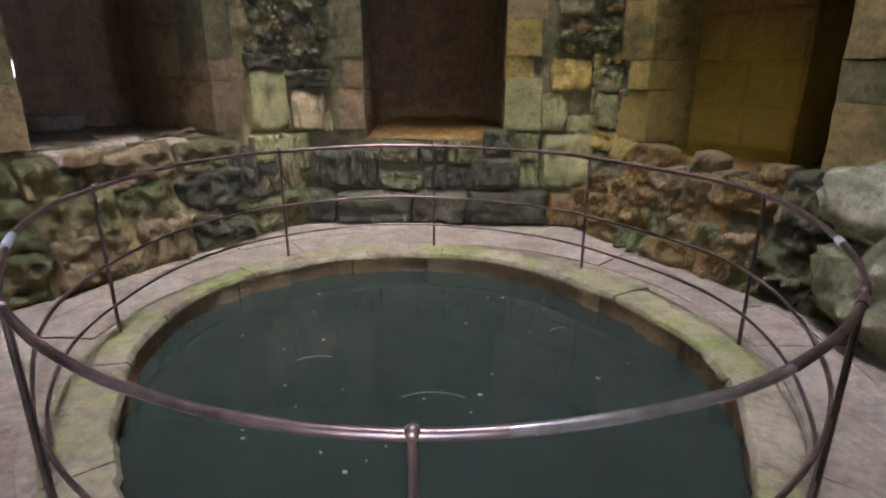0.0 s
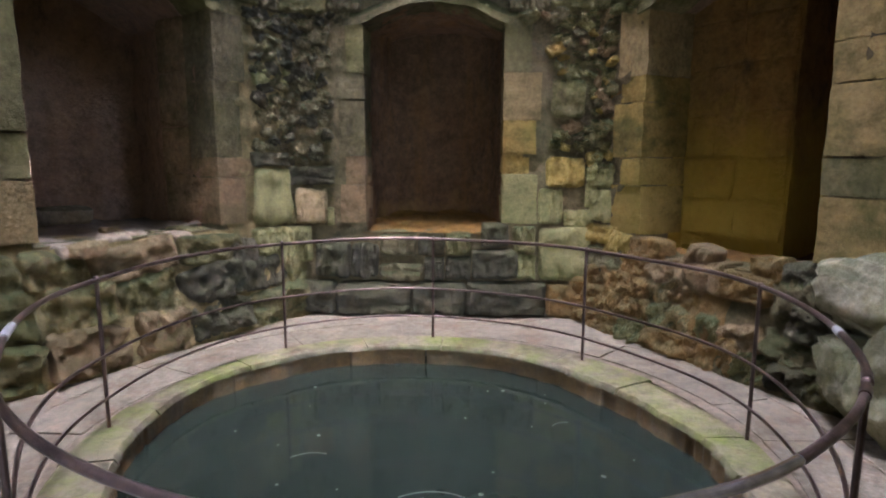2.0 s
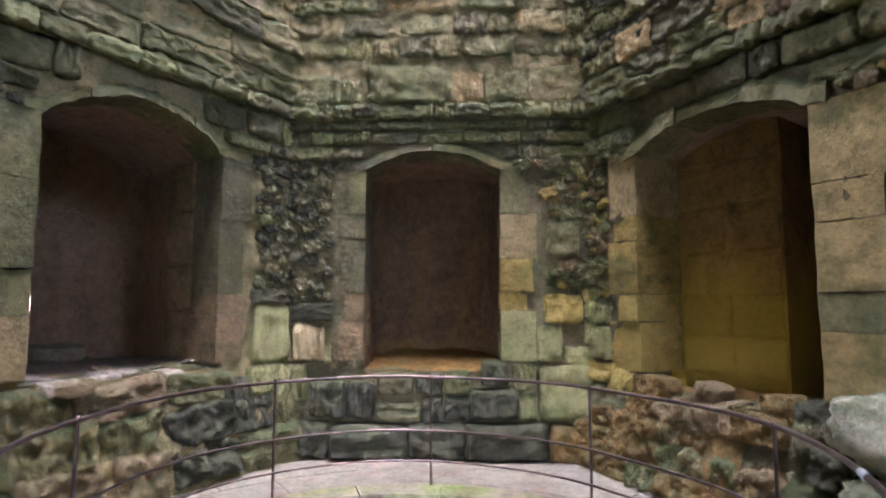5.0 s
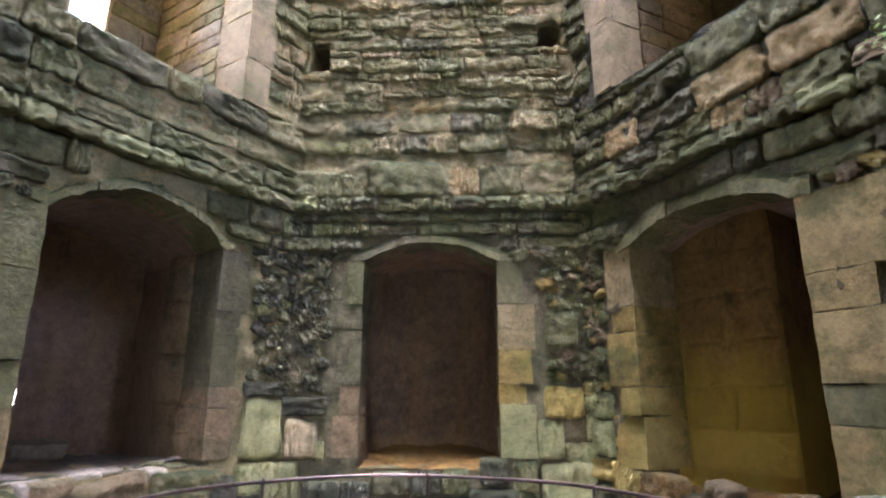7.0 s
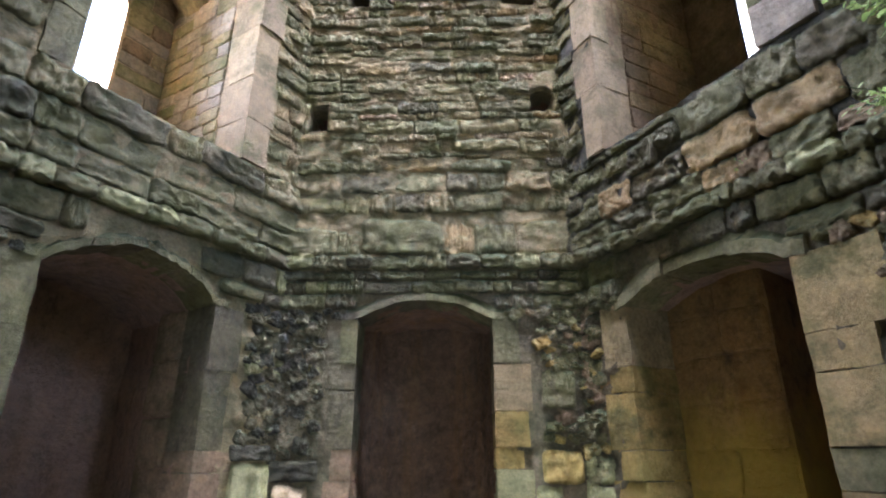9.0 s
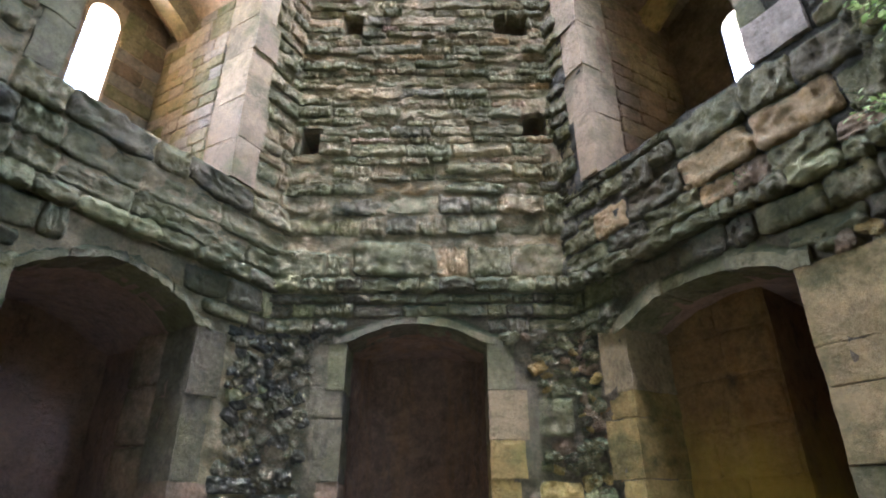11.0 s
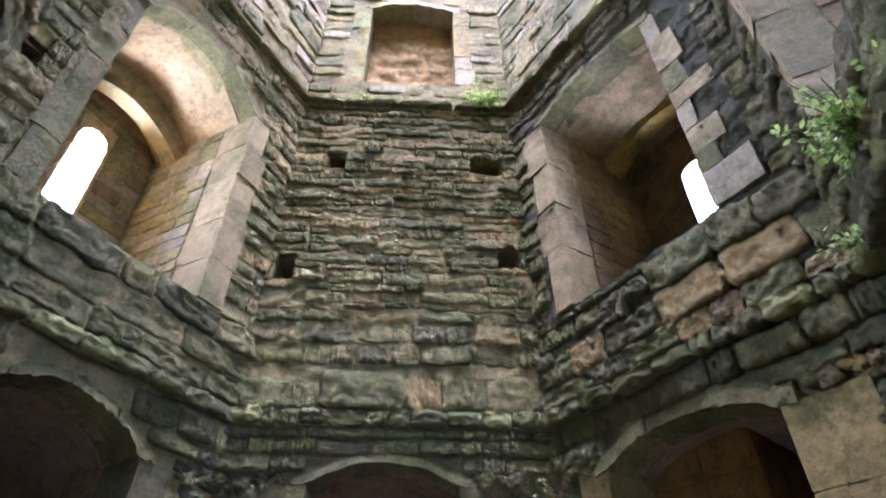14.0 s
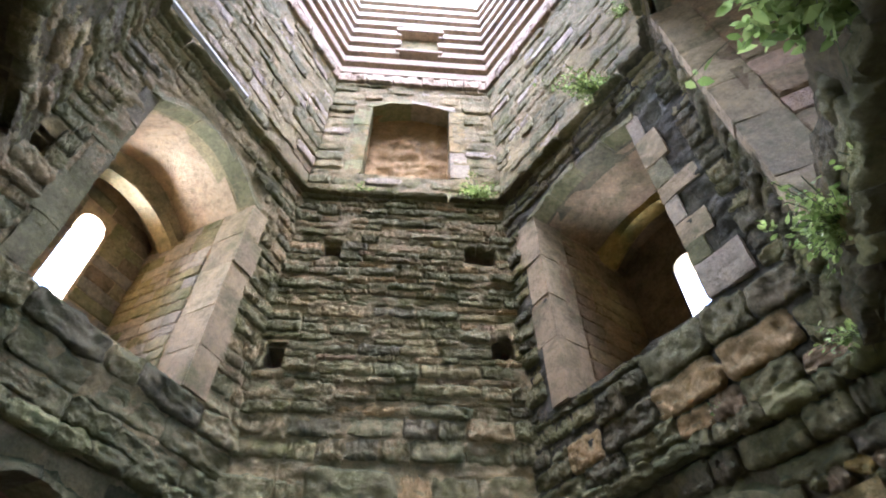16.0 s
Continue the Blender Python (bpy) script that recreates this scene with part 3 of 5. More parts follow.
LOFT_DOOR = opening(-0.37, 0.48, 13.55, 14.6, 0.06)
BAY_SE = opening(-0.93, 0.95, 3.98, 7.7, 0.2)
BAY_SW = opening(-0.25, 1.22, 3.5, 4.85, 0.1)
HOLE_W = opening(-1.46, -1.30, 5.18, 5.38)
DOORWAY = opening(-0.62, 0.62, 0.0, 2.05, 0.2)
EXT = 0.2
I4 = Matrix.Identity(4)

# ---- lower walls, with their niches ----
H = HALF
NORTH_LOW = wall_core("wall_north_lower", "north", -H - EXT, H + EXT, -0.1, STRING, [NICHE_N], 0.3, MORTAR_DARK, "lower rubble wall with an arched niche, green with algae")
WEST_LOW = wall_core("wall_west_lower", "west", -H - EXT, H + EXT, -0.1, STRING, [NICHE_W], 0.3, MORTAR_DARK, "lower rubble wall with a deep dark niche over boulders")
EAST_LOW = wall_core("wall_east_lower", "east", -H - EXT, H + EXT, -0.1, STRING, [NICHE_E], 0.3, MORTAR_DARK, "lower stone wall with an ochre-stained niche")
SW_LOW = wall_core("wall_southwest_lower", "southwest", -H - EXT, H + EXT, -0.1, STRING, [], 0.3, MORTAR, "plain lower rubble wall beside the entrance")
SE_LOW = wall_core("wall_southeast_lower", "southeast", -H - EXT, H + EXT, -0.1, STRING, [], 0.3, MORTAR, "plain lower rubble wall beside the entrance")
SOUTH_LOW = wall_core("wall_south_lower", "south", -H - EXT, H + EXT, -0.1, STRING, [DOORWAY], 0.3, MORTAR, "lower rubble wall pierced by the entrance passage")



def north_back(u, v):
    """The hollowed back and sides of the north niche, in plan a deep bow."""
    t = math.pi * (v - 0.5)
    mid, half = -0.05, 0.67
    return (mid + half * math.copysign(abs(math.sin(t)) ** 0.6, t) * (1.0 + 0.02 * u), 0.06 + 1.05 * abs(math.cos(t)) ** 0.7, 0.72 + 2.3 * u)


part("back_wall", rough_patch(north_back, 46, 64, 0.05, 1.8), LINING_LOW_OCHRE, NORTH_LOW, smooth=True)
part("sill", rough_patch(lambda u, v: (-0.76 + 1.42 * u, -0.02 + 1.2 * v, 0.80 + 0.13 * v), 30, 26, 0.045, 2.2), SILT, NORTH_LOW, smooth=True)
part("soffit", rough_patch(lambda u, v: (-0.76 + 1.42 * u, 0.04 + 1.2 * v, arch_top(NICHE_N, -0.72 + 1.34 * u) - 0.04 * v), 24, 20, 0.035, 2.0), LINING, NORTH_LOW, smooth=True)
recess(WEST_LOW, NICHE_W, 1.6, LINING_LIFTED, floor_material=DUST, widen=0.25, start=0.16, rough=0.05, window=dict(u0=0.34, u1=0.478, z0=1.37, z1=1.56, r=0.06, thick=0.5))
recess(SOUTH_LOW, DOORWAY, 1.8, MORTAR, start=0.16, window=dict(u0=0.06, u1=0.94, z0=0.02, z1=2.0, r=0.02, thick=0.2))

# the east niche: a skewed back wall and a dark passage at its right end
def east_floor(u, v):
    return (NICHE_E["s0"] + (NICHE_E["s1"] - NICHE_E["s0"]) * u, 0.14 + 2.4 * v, 0.72 + 0.04 * v)


part("sill", rough_patch(east_floor, 24, 30, 0.06), SILT, EAST_LOW, smooth=True)
part("soffit", rough_patch(lambda u, v: (NICHE_E["s0"] + (NICHE_E["s1"] - NICHE_E["s0"]) * u, 0.14 + 2.4 * v, arch_top(NICHE_E, NICHE_E["s0"] + (NICHE_E["s1"] - NICHE_E["s0"]) * u)), 14, 14, 0.03), LINING_LIFTED, EAST_LOW, smooth=True)
part("jamb", rough_patch(lambda u, v: (-0.88, 0.26 + 0.26 * v, 0.7 + 2.1 * u), 18, 4, 0.02), LINING_LOW_YELLOW, EAST_LOW, smooth=True)


def east_back(u, v):
    """Back of the niche, turning at its far end into a dark passage."""
    z = 0.65 + 2.4 * u
    if v < 0.4:
        return (-0.90 + 0.94 * v / 0.4, 0.49 + 0.05 * v / 0.4, z)
    k = (v - 0.4) / 0.6
    return (0.04 - 0.3 * k, 0.54 + 2.0 * k, z)


part("back_wall", rough_patch(east_back, 40, 60, 0.02), LINING_LOW_YELLOW, EAST_LOW, smooth=True)
part("jamb", rough_patch(lambda u, v: (0.64, 0.26 + 2.3 * v, 0.65 + 2.35 * u), 16, 12, 0.03), LINING, EAST_LOW, smooth=True)
part("passage_end", rough_patch(lambda u, v: (-0.35 + 1.05 * v, 2.45, 0.65 + 2.35 * u), 10, 6, 0.03), LINING, EAST_LOW, smooth=True)

courses(WEST_LOW, jamb_face(NICHE_W["s1"] + 0.03, 1), 0.32, 0.72, 0.93, 2.74, (0.3, 0.5), (0.3, 0.42), (0.03, 0.06), SQUARED, [(REDDISH, 1)], [], 26)
skew = pose(-0.89, 0.50, 0) @ pose(0, 0, 0, 0, 0, 3.0)
courses(EAST_LOW, skew, 0.0, 0.92, 0.85, 2.9, (0.22, 0.4), (0.28, 0.6), (0.028, 0.05), SQUARED, [(LINING_LOW_YELLOW, 1)], [], 27)

# dressed stones at the jambs, with their own bed joints
jamb_stones(NORTH_LOW, NICHE_N, -1, None, (0.24, 0.18, 0.26), (0.075, 0.095), (REDDISH, REDDISH, DARK, DARK, OLIVE), 11, seams=(0.89, 1.27, 1.54, 2.07, 2.32, 2.76))
jamb_stones(NORTH_LOW, NICHE_N, 1, None, (0.34, 0.28, 0.33), (0.075, 0.1), (GREEN, OCHRE, OCHRE, HONEY, OLIVE), 12, seams=(0.90, 1.38, 1.56, 1.88, 2.32, 2.79))
jamb_stones(WEST_LOW, NICHE_W, 1, None, (0.28, 0.34), (0.075, 0.1), (REDDISH, REDDISH, DARK, DARK), 13, seams=(0.93, 1.35, 1.52, 2.17, 2.74))
jamb_stones(WEST_LOW, NICHE_W, -1, None, (0.45, 0.55), (0.075, 0.1), (HONEY, OLIVE, OLIVE, OLIVE), 14, seams=(0.94, 1.36, 1.66, 2.26, 2.77))
jamb_stones(EAST_LOW, NICHE_E, -1, None, (0.3, 0.24), (0.075, 0.1), (OCHRE, OCHRE, OCHRE, OCHRE, HONEY), 15, depth=0.45, seams=(0.86, 1.29, 1.53, 2.0, 2.22, 2.78))
jamb_stones(EAST_LOW, NICHE_E, 1, None, (0.42, 0.50, 0.46), (0.08, 0.11), (DRESSED, OLIVE, DRESSED, DRESSED, DRESSED), 16, seams=(0.85, 1.28, 1.52, 1.96, 2.21, 2.74))
voussoirs(NORTH_LOW, NICHE_N, 2, 0.15, (0.085, 0.105), [(OLIVE, 3), (DARK, 1)], 21)
voussoirs(WEST_LOW, NICHE_W, 4, 0.11, (0.085, 0.105), [(OLIVE, 3), (DARK, 1)], 22)
voussoirs(EAST_LOW, NICHE_E, 3, 0.19, (0.085, 0.105), [(OLIVE, 3), (GREEN, 1)], 23)

# rubble of the piers between the niches, round some larger blocks
PIERS = {}
PIERS_SKIN = {k: [opening(o["s0"] - 0.12, o["s1"] + 0.14, 1.0, 2.6)] for k, o in (("north", NICHE_N), ("west", NICHE_W), ("east", NICHE_E))}
for key, o, left, right in (("north", NICHE_N, 0.30, 0.39), ("west", NICHE_W, 0.5, 0.38), ("east", NICHE_E, 0.34, 0.46)):
    PIERS[key] = [opening(o["s0"] - left, o["s1"] + right, 0.7, 2.74), opening(o["s0"] - 0.05, o["s1"] + 0.05, 0.7, 2.84, o["rise"])]


def pier_mats_west(s, z, rng):
    return rng.choices((DARK, BLACK, GREEN, TAN), (5, 4, 0.1, 0.6) if z > 1.45 else (2, 2, 5, 1))[0]


def pier_mats_east(s, z, rng):
    return rng.choices((DARK, OLIVE, OCHRE, GREEN, REDDISH), (1.2, 4, 2, 0.3, 2) if z > 1.6 else (0.3, 1.0, 4, 4, 0.3))[0]


def pier_mats_north(s, z, rng):
    return pier_mats_west(s, z, rng) if s < 0 else pier_mats_east(s, z, rng)


def mats_of(table):
    return lambda s, z, rng: rng.choices([m for m, _ in table], [k for _, k in table])[0]


def rubble(parent, frame_m, s0, s1, z0, z1, size, proud, mats, openings, seed):
    """Small uncoursed stones bedded in mortar."""
    rng = random.Random(seed)
    z = z0
    while z < z1:
        s = s0 + rng.uniform(0, 0.1)
        while s < s1:
            w = rng.uniform(*size)
            a, b = s + rng.uniform(-0.025, 0.025), z + rng.uniform(-0.035, 0.035)
            if not any(o["s0"] - w * 0.3 < a < o["s1"] + w * 0.3 and o["z0"] - 0.05 < b < arch_top(o, min(o["s1"], max(o["s0"], a))) + 0.03 for o in openings):
                lay(parent, frame_m, a, b, w, w * rng.uniform(0.5, 0.95), rng.uniform(*proud), COBBLE, mats(a, b, rng), rng, tilt=rng.uniform(-38, 38))
            s += w * 0.86
        z += rng.uniform(0.075, 0.105)


# larger blocks: left, right, bottom, top along the wall, how proud, material
BLOCKS = {
    "north": [(-1.40, -1.09, 0.88, 1.24, 0.06, ASHLAR), (-1.50, -1.24, 0.50, 0.87, 0.10, GREEN), (-1.22, -0.86, 0.36, 0.70, 0.12, BLACK), (-0.86, -0.58, 0.36, 0.70, 0.12, BLACK),
              (-0.58, -0.14, 0.33, 0.50, 0.1, DARK), (0.41, 0.69, 0.67, 0.90, 0.1, BLACK), (0.33, 0.78, 0.37, 0.65, 0.14, BLACK), (0.97, 1.48, 0.36, 0.87, 0.10, GREEN),
              (0.95, 1.20, 0.90, 1.24, 0.06, GREEN), (1.02, 1.40, 1.25, 1.54, 0.05, OCHRE), (1.05, 1.38, 1.90, 2.26, 0.05, OLIVE), (0.72, 0.95, 0.62, 0.88, 0.08, OLIVE), (0.76, 0.96, 0.36, 0.60, 0.07, GREEN),
              (-1.48, -1.0, 1.26, 1.45, 0.04, BLACK)],
    "west": [(1.04, 1.49, 0.89, 1.42, 0.07, GREEN), (0.99, 1.24, 0.62, 0.88, 0.12, GREEN), (0.72, 1.0, 0.36, 0.80, 0.12, BLACK), (1.22, 1.5, 0.5, 0.87, 0.12, GREEN), (1.02, 1.5, 1.44, 1.58, 0.04, BLACK)],
    "east": [(-1.48, -1.19, 0.94, 1.24, 0.07, GREEN), (-1.5, -0.98, 0.45, 0.72, 0.1, DARK), (-1.5, -1.16, 0.74, 0.92, 0.08, OCHRE)],
}
LOW_WALLS = {"north": (NORTH_LOW, PIERS["north"], NICHE_N, pier_mats_north, 31), "west": (WEST_LOW, PIERS["west"], NICHE_W, pier_mats_west, 32), "east": (EAST_LOW, PIERS["east"], NICHE_E, pier_mats_east, 33)}
TAKEN = {}
rng = random.Random(30)
for side, (wall, hole, niche, fn, seed) in LOW_WALLS.items():
    TAKEN[side] = [opening(b[0], b[1], b[2], b[3]) for b in BLOCKS[side]]
    for s0, s1, z0, z1, p, mat in BLOCKS[side]:
        lay(wall, I4, (s0 + s1) / 2, (z0 + z1) / 2, s1 - s0 - 0.015, z1 - z0 - 0.008, p + 0.065, SQUARED, mat, rng)
    rubble(wall, I4, -H, H, 1.45, 2.86, (0.08, 0.19), (0.075, 0.115), fn, hole + TAKEN[side], seed)
    courses(wall, I4, -H, H, 2.86, STRING, (0.13, 0.2), (0.18, 0.5), (0.08, 0.12), ROUGH, [(OLIVE, 4), (DARK, 3), (GREEN, 0.7)], hole + TAKEN[side], seed + 9, tilt=3, joint=0.004)
    courses(wall, I4, -H, H, 0.86, 1.45, (0.14, 0.3), (0.15, 0.34), (0.095, 0.125), SQUARED, fn, hole + TAKEN[side], seed + 5, tilt=2)


def north_foot(s, z):
    return 0.066 if z < 2.6 else 0.05


def west_foot(s, z):
    return (0.064 if z < 2.6 else 0.05) + 0.24 * max(0.0, 0.95 - z)


def east_foot(s, z):
    return (0.058 if z < 2.6 else 0.05) + 0.27 * max(0.0, 0.88 - z) ** 1.3


mortar_skin(NORTH_LOW, -H - 0.02, H + 0.02, 0.0, STRING, [NICHE_N] + PIERS_SKIN["north"], MORTAR_DARK, north_foot, 0.024, seed=1)
mortar_skin(WEST_LOW, -H - 0.02, H + 0.02, -0.05, STRING, [NICHE_W] + PIERS_SKIN["west"], MORTAR, west_foot, 0.035, seed=2)
mortar_skin(EAST_LOW, -H - 0.02, H + 0.02, -0.05, STRING, [NICHE_E] + PIERS_SKIN["east"], MORTAR_DARK, east_foot, 0.045, seed=3)
mortar_skin(NORTH_LOW, 0.62, H, 0.38, 2.2, [NICHE_N] + PIERS_SKIN["north"], RUST_EARTH, lambda s, z: north_foot(s, z) - 0.012, 0.024, seed=1)
mortar_skin(EAST_LOW, -1.5, 0.12, -0.05, 2.2, [NICHE_E] + PIERS_SKIN["east"], RUST_EARTH, lambda s, z: east_foot(s, z) + (0.014 if z < 0.85 else -0.014), 0.035, seed=3)

# foot of the north wall: a projecting plinth and a broken course
courses(NORTH_LOW, I4, -H, H, 0.0, 0.33, (0.33, 0.33), (0.4, 0.85), (0.20, 0.25), SQUARED, [(BLACK, 6), (DARK, 2), (RUST_EARTH, 1)], [], 41)
courses(NORTH_LOW, I4, -H, H, 0.34, 0.80, (0.16, 0.28), (0.2, 0.4), (0.10, 0.18), SQUARED, mats_of([(BLACK, 4), (OLIVE, 2), (DARK, 2)]), TAKEN["north"], 42)
# boulders set in mortar under the west niche, leaning back
for row, (z, h, p) in enumerate(((0.02, 0.30, 0.27), (0.32, 0.30, 0.20), (0.62, 0.24, 0.13))):
    s = -H
    while s < H - 0.1:
        w = min(rng.uniform(0.38, 0.72), H - s)
        if not any(o["s0"] < s + w * 0.5 < o["s1"] and o["z0"] < z + h / 2 < o["zs"] for o in TAKEN["west"]):
            lay(WEST_LOW, I4, s + w / 2, z + h / 2, w * 0.99, h * rng.uniform(1.0, 1.18), west_foot(0, z + h / 2) + rng.uniform(0.025, 0.06), WORN_BLOCK, rng.choices((TAN, OLIVE, REDDISH, BLACK, DARK), (3, 3, 1.5, 3, 2))[0], rng, tilt=rng.uniform(-7, 7))
        s += w
for k in range(12):
    s, y = rng.uniform(-0.68, 0.62), rng.uniform(-0.12, 0.45)
    lay(WEST_LOW, pose(0, y, 0.86, -84, 0, 0), s, 0, rng.uniform(0.18, 0.4), rng.uniform(0.14, 0.3), rng.uniform(0.03, 0.07), ROUGH, rng.choices((DUST, HONEY, REDDISH), (2, 2, 2))[0], rng, tilt=rng.uniform(-20, 20))
part("sill_stone", block_bm((-0.1, 1.36, 0.9), (0.34, 1.62, 1.06), 0.03, 0.02, 3), PALE, WEST_LOW, "pale worn sill stone below the slit")
# rubble bedded in earth at the foot of the east wall
for z, lo, hi in ((0.0, 0.25, 0.55), (0.17, 0.2, 0.45), (0.35, 0.2, 0.42), (0.51, 0.18, 0.4), (0.65, 0.18, 0.4)):
    s = -H
    while s < H - 0.05:
        w = min(rng.uniform(lo, hi), H - s)
        bare = -1.0 < s < 0.35 and rng.random() < 0.25
        if not bare and not any(o["s0"] < s + w * 0.5 < o["s1"] and o["z0"] < z + 0.1 < o["zs"] for o in TAKEN["east"]):
            mat = rng.choices((RUST_EARTH, OLIVE, HONEY, REDDISH), (3, 2, 1.2, 1.5))[0] if s < 0.1 else rng.choices((BLACK, OLIVE, REDDISH, DARK), (3, 2, 0.7, 2))[0]
            if z > 0.45 and s < 0.4:
                mat = rng.choices((RUST_EARTH, OCHRE, HONEY, REDDISH), (4, 1, 1.5, 1))[0]
            lay(EAST_LOW, I4, s + w / 2, z + 0.1, w * 1.02, 0.23 * rng.uniform(0.8, 1.2), east_foot(s, z + 0.1) + rng.uniform(0.03, 0.085), ROUGH if rng.random() < 0.5 else WORN_BLOCK, mat, rng, tilt=rng.uniform(-16, 16))
        s += w
for s, z, y, size, mat, k in ((1.12, 0.72, -0.10, (0.40, 0.30, 0.22), LIME, 1), (1.16, 0.26, -0.22, (0.34, 0.26, 0.24), LIME, 2), (1.42, 0.35, -0.35, (0.3, 0.3, 0.36), LIME, 3)):
    bm = boulder_bm(size, k)
    bmesh.ops.transform(bm, matrix=pose(s, y, z, 0, 8 * k, 0), verts=bm.verts)
    part("boulder", bm, mat, EAST_LOW, smooth=True)
for wall, seed in ((SW_LOW, 61), (SE_LOW, 62)):
    courses(wall, I4, -H, H, 0.0, STRING, (0.2, 0.34), (0.3, 0.6), (0.04, 0.09), SQUARED, [(TAN, 3), (OLIVE, 3), (DARK, 2)], [], seed)
courses(SOUTH_LOW, I4, -H, H, 0.0, STRING, (0.24, 0.36), (0.3, 0.6), (0.03, 0.05), SQUARED, [(TAN, 3), (OLIVE, 3)], [DOORWAY], 63)

# ---- middle walls ----
HT = STRING + 0.16
NORTH_MID = wall_core("wall_north_middle", "north", -H - EXT, H + EXT, STRING, LEDGE, HOLES_N, 0.3, MORTAR, "weathered coursed sandstone wall with small square putlog holes")
WEST_MID = wall_core("wall_west_middle", "west", -H - EXT, H + EXT, STRING, LEDGE, [BAY_W, HOLE_W], 0.3, MORTAR, "weathered sandstone wall with a window bay")
EAST_MID = wall_core("wall_east_middle", "east", -H - EXT, H + EXT, STRING, LEDGE, [BAY_E], 0.3, MORTAR_DARK, "damp sandstone wall with a window bay and ferns")
SW_MID = wall_core("wall_southwest_middle", "southwest", -H - EXT, H + EXT, STRING, LEDGE, [BAY_SW], 0.3, MORTAR_DARK, "weathered wall with a shadowed bay")
SE_MID = wall_core("wall_southeast_middle", "southeast", -H - EXT, H + EXT, STRING, LEDGE, [BAY_SE], 0.3, MORTAR_DARK, "weathered wall with a shadowed bay and shrubs")
SOUTH_MID = wall_core("wall_south_middle", "south", -H - EXT, H + EXT, STRING, LEDGE, [], 0.3, MORTAR, "weathered sandstone wall over the entrance")

recess(WEST_MID, HOLE_W, 0.5, LINING, start=0.16, rough=0.01)
for o in HOLES_N:
    recess(NORTH_MID, o, 0.6, LINING, start=0.2, rough=0.01)
recess(WEST_MID, BAY_W, 1.6, PLASTER, floor_rise=0.75, start=0.16, rough=0.025, window=dict(u0=0.405, u1=0.63, z0=5.26, z1=6.66, r=0.18, thick=0.45))
recess(EAST_MID, BAY_E, 1.6, REDDISH, floor_rise=0.75, start=0.16, rough=0.025, window=dict(u0=0.40, u1=0.62, z0=5.45, z1=6.66, r=0.18, thick=0.45))
# the southeast window is unseen, added as an opening for the fill lamp
recess(SE_MID, BAY_SE, 1.5, REDDISH, start=0.16, window=dict(u0=0.42, u1=0.84, z0=4.75, z1=6.8, r=0.3, thick=0.45))
recess(SW_MID, BAY_SW, 1.5, LINING, start=0.16)

# string course all round
for wall, seed in ((NORTH_MID, 71), (WEST_MID, 72), (EAST_MID, 73), (SW_MID, 74), (SE_MID, 75), (SOUTH_MID, 76)):
    courses(wall, I4, -H, H, STRING, HT, (0.16, 0.16), (0.14, 0.42), (0.13, 0.18), COBBLE, [(GREEN, 1.2), (OLIVE, 4), (DARK, 2)], [], seed, joint=0.002)


def mid_mats(dark, ochre):
    def pick(s, z, rng):
        low = max(0.0, min(1.0, (5.6 - z) / 2.2))
        return rng.choices((TAN, HONEY, OLIVE, DARK, OCHRE), (3.5, 2.5, 3.5 + 2 * low, dark * 0.4 * (0.6 + low), ochre * 0.35))[0]
    return pick


def ledge_courses(parent, frame_m, s0, s1, z0, z1, openings, seed, mossy, bare):
    """Worn courses: long mossy ones standing proud, with eroded ones between them set back."""
    rng = random.Random(seed)
    z, proud_row = z0, True
    while z < z1 - 0.05:
        h = min(rng.uniform(0.12, 0.17) if proud_row else rng.uniform(0.08, 0.14), z1 - z)
        for a, b in free_spans(s0, s1, z, z + h, openings):
            x = a
            while x < b - 0.03:
                w = rng.uniform(0.28, 0.8) if proud_row else rng.uniform(0.18, 0.5)
                w = b - x if b - x - w < 0.16 else w
                out = proud_row if rng.random() < 0.74 else not proud_row
                table = mossy if out else bare
                lay(parent, frame_m, x + w / 2, z + h / 2 + 0.05 * noise.noise(Vector((x * 1.1, z * 2.5, seed))), w - 0.004, h * rng.uniform(0.95, 1.3), rng.uniform(0.098, 0.125) if out else rng.uniform(0.075, 0.10), LEDGED if w > 0.36 else ROUGH, rng.choices([m for m, _ in table], [k for _, k in table])[0], rng, tilt=rng.uniform(-1.2, 1.2))
                x += w
        z += h
        proud_row = not proud_row


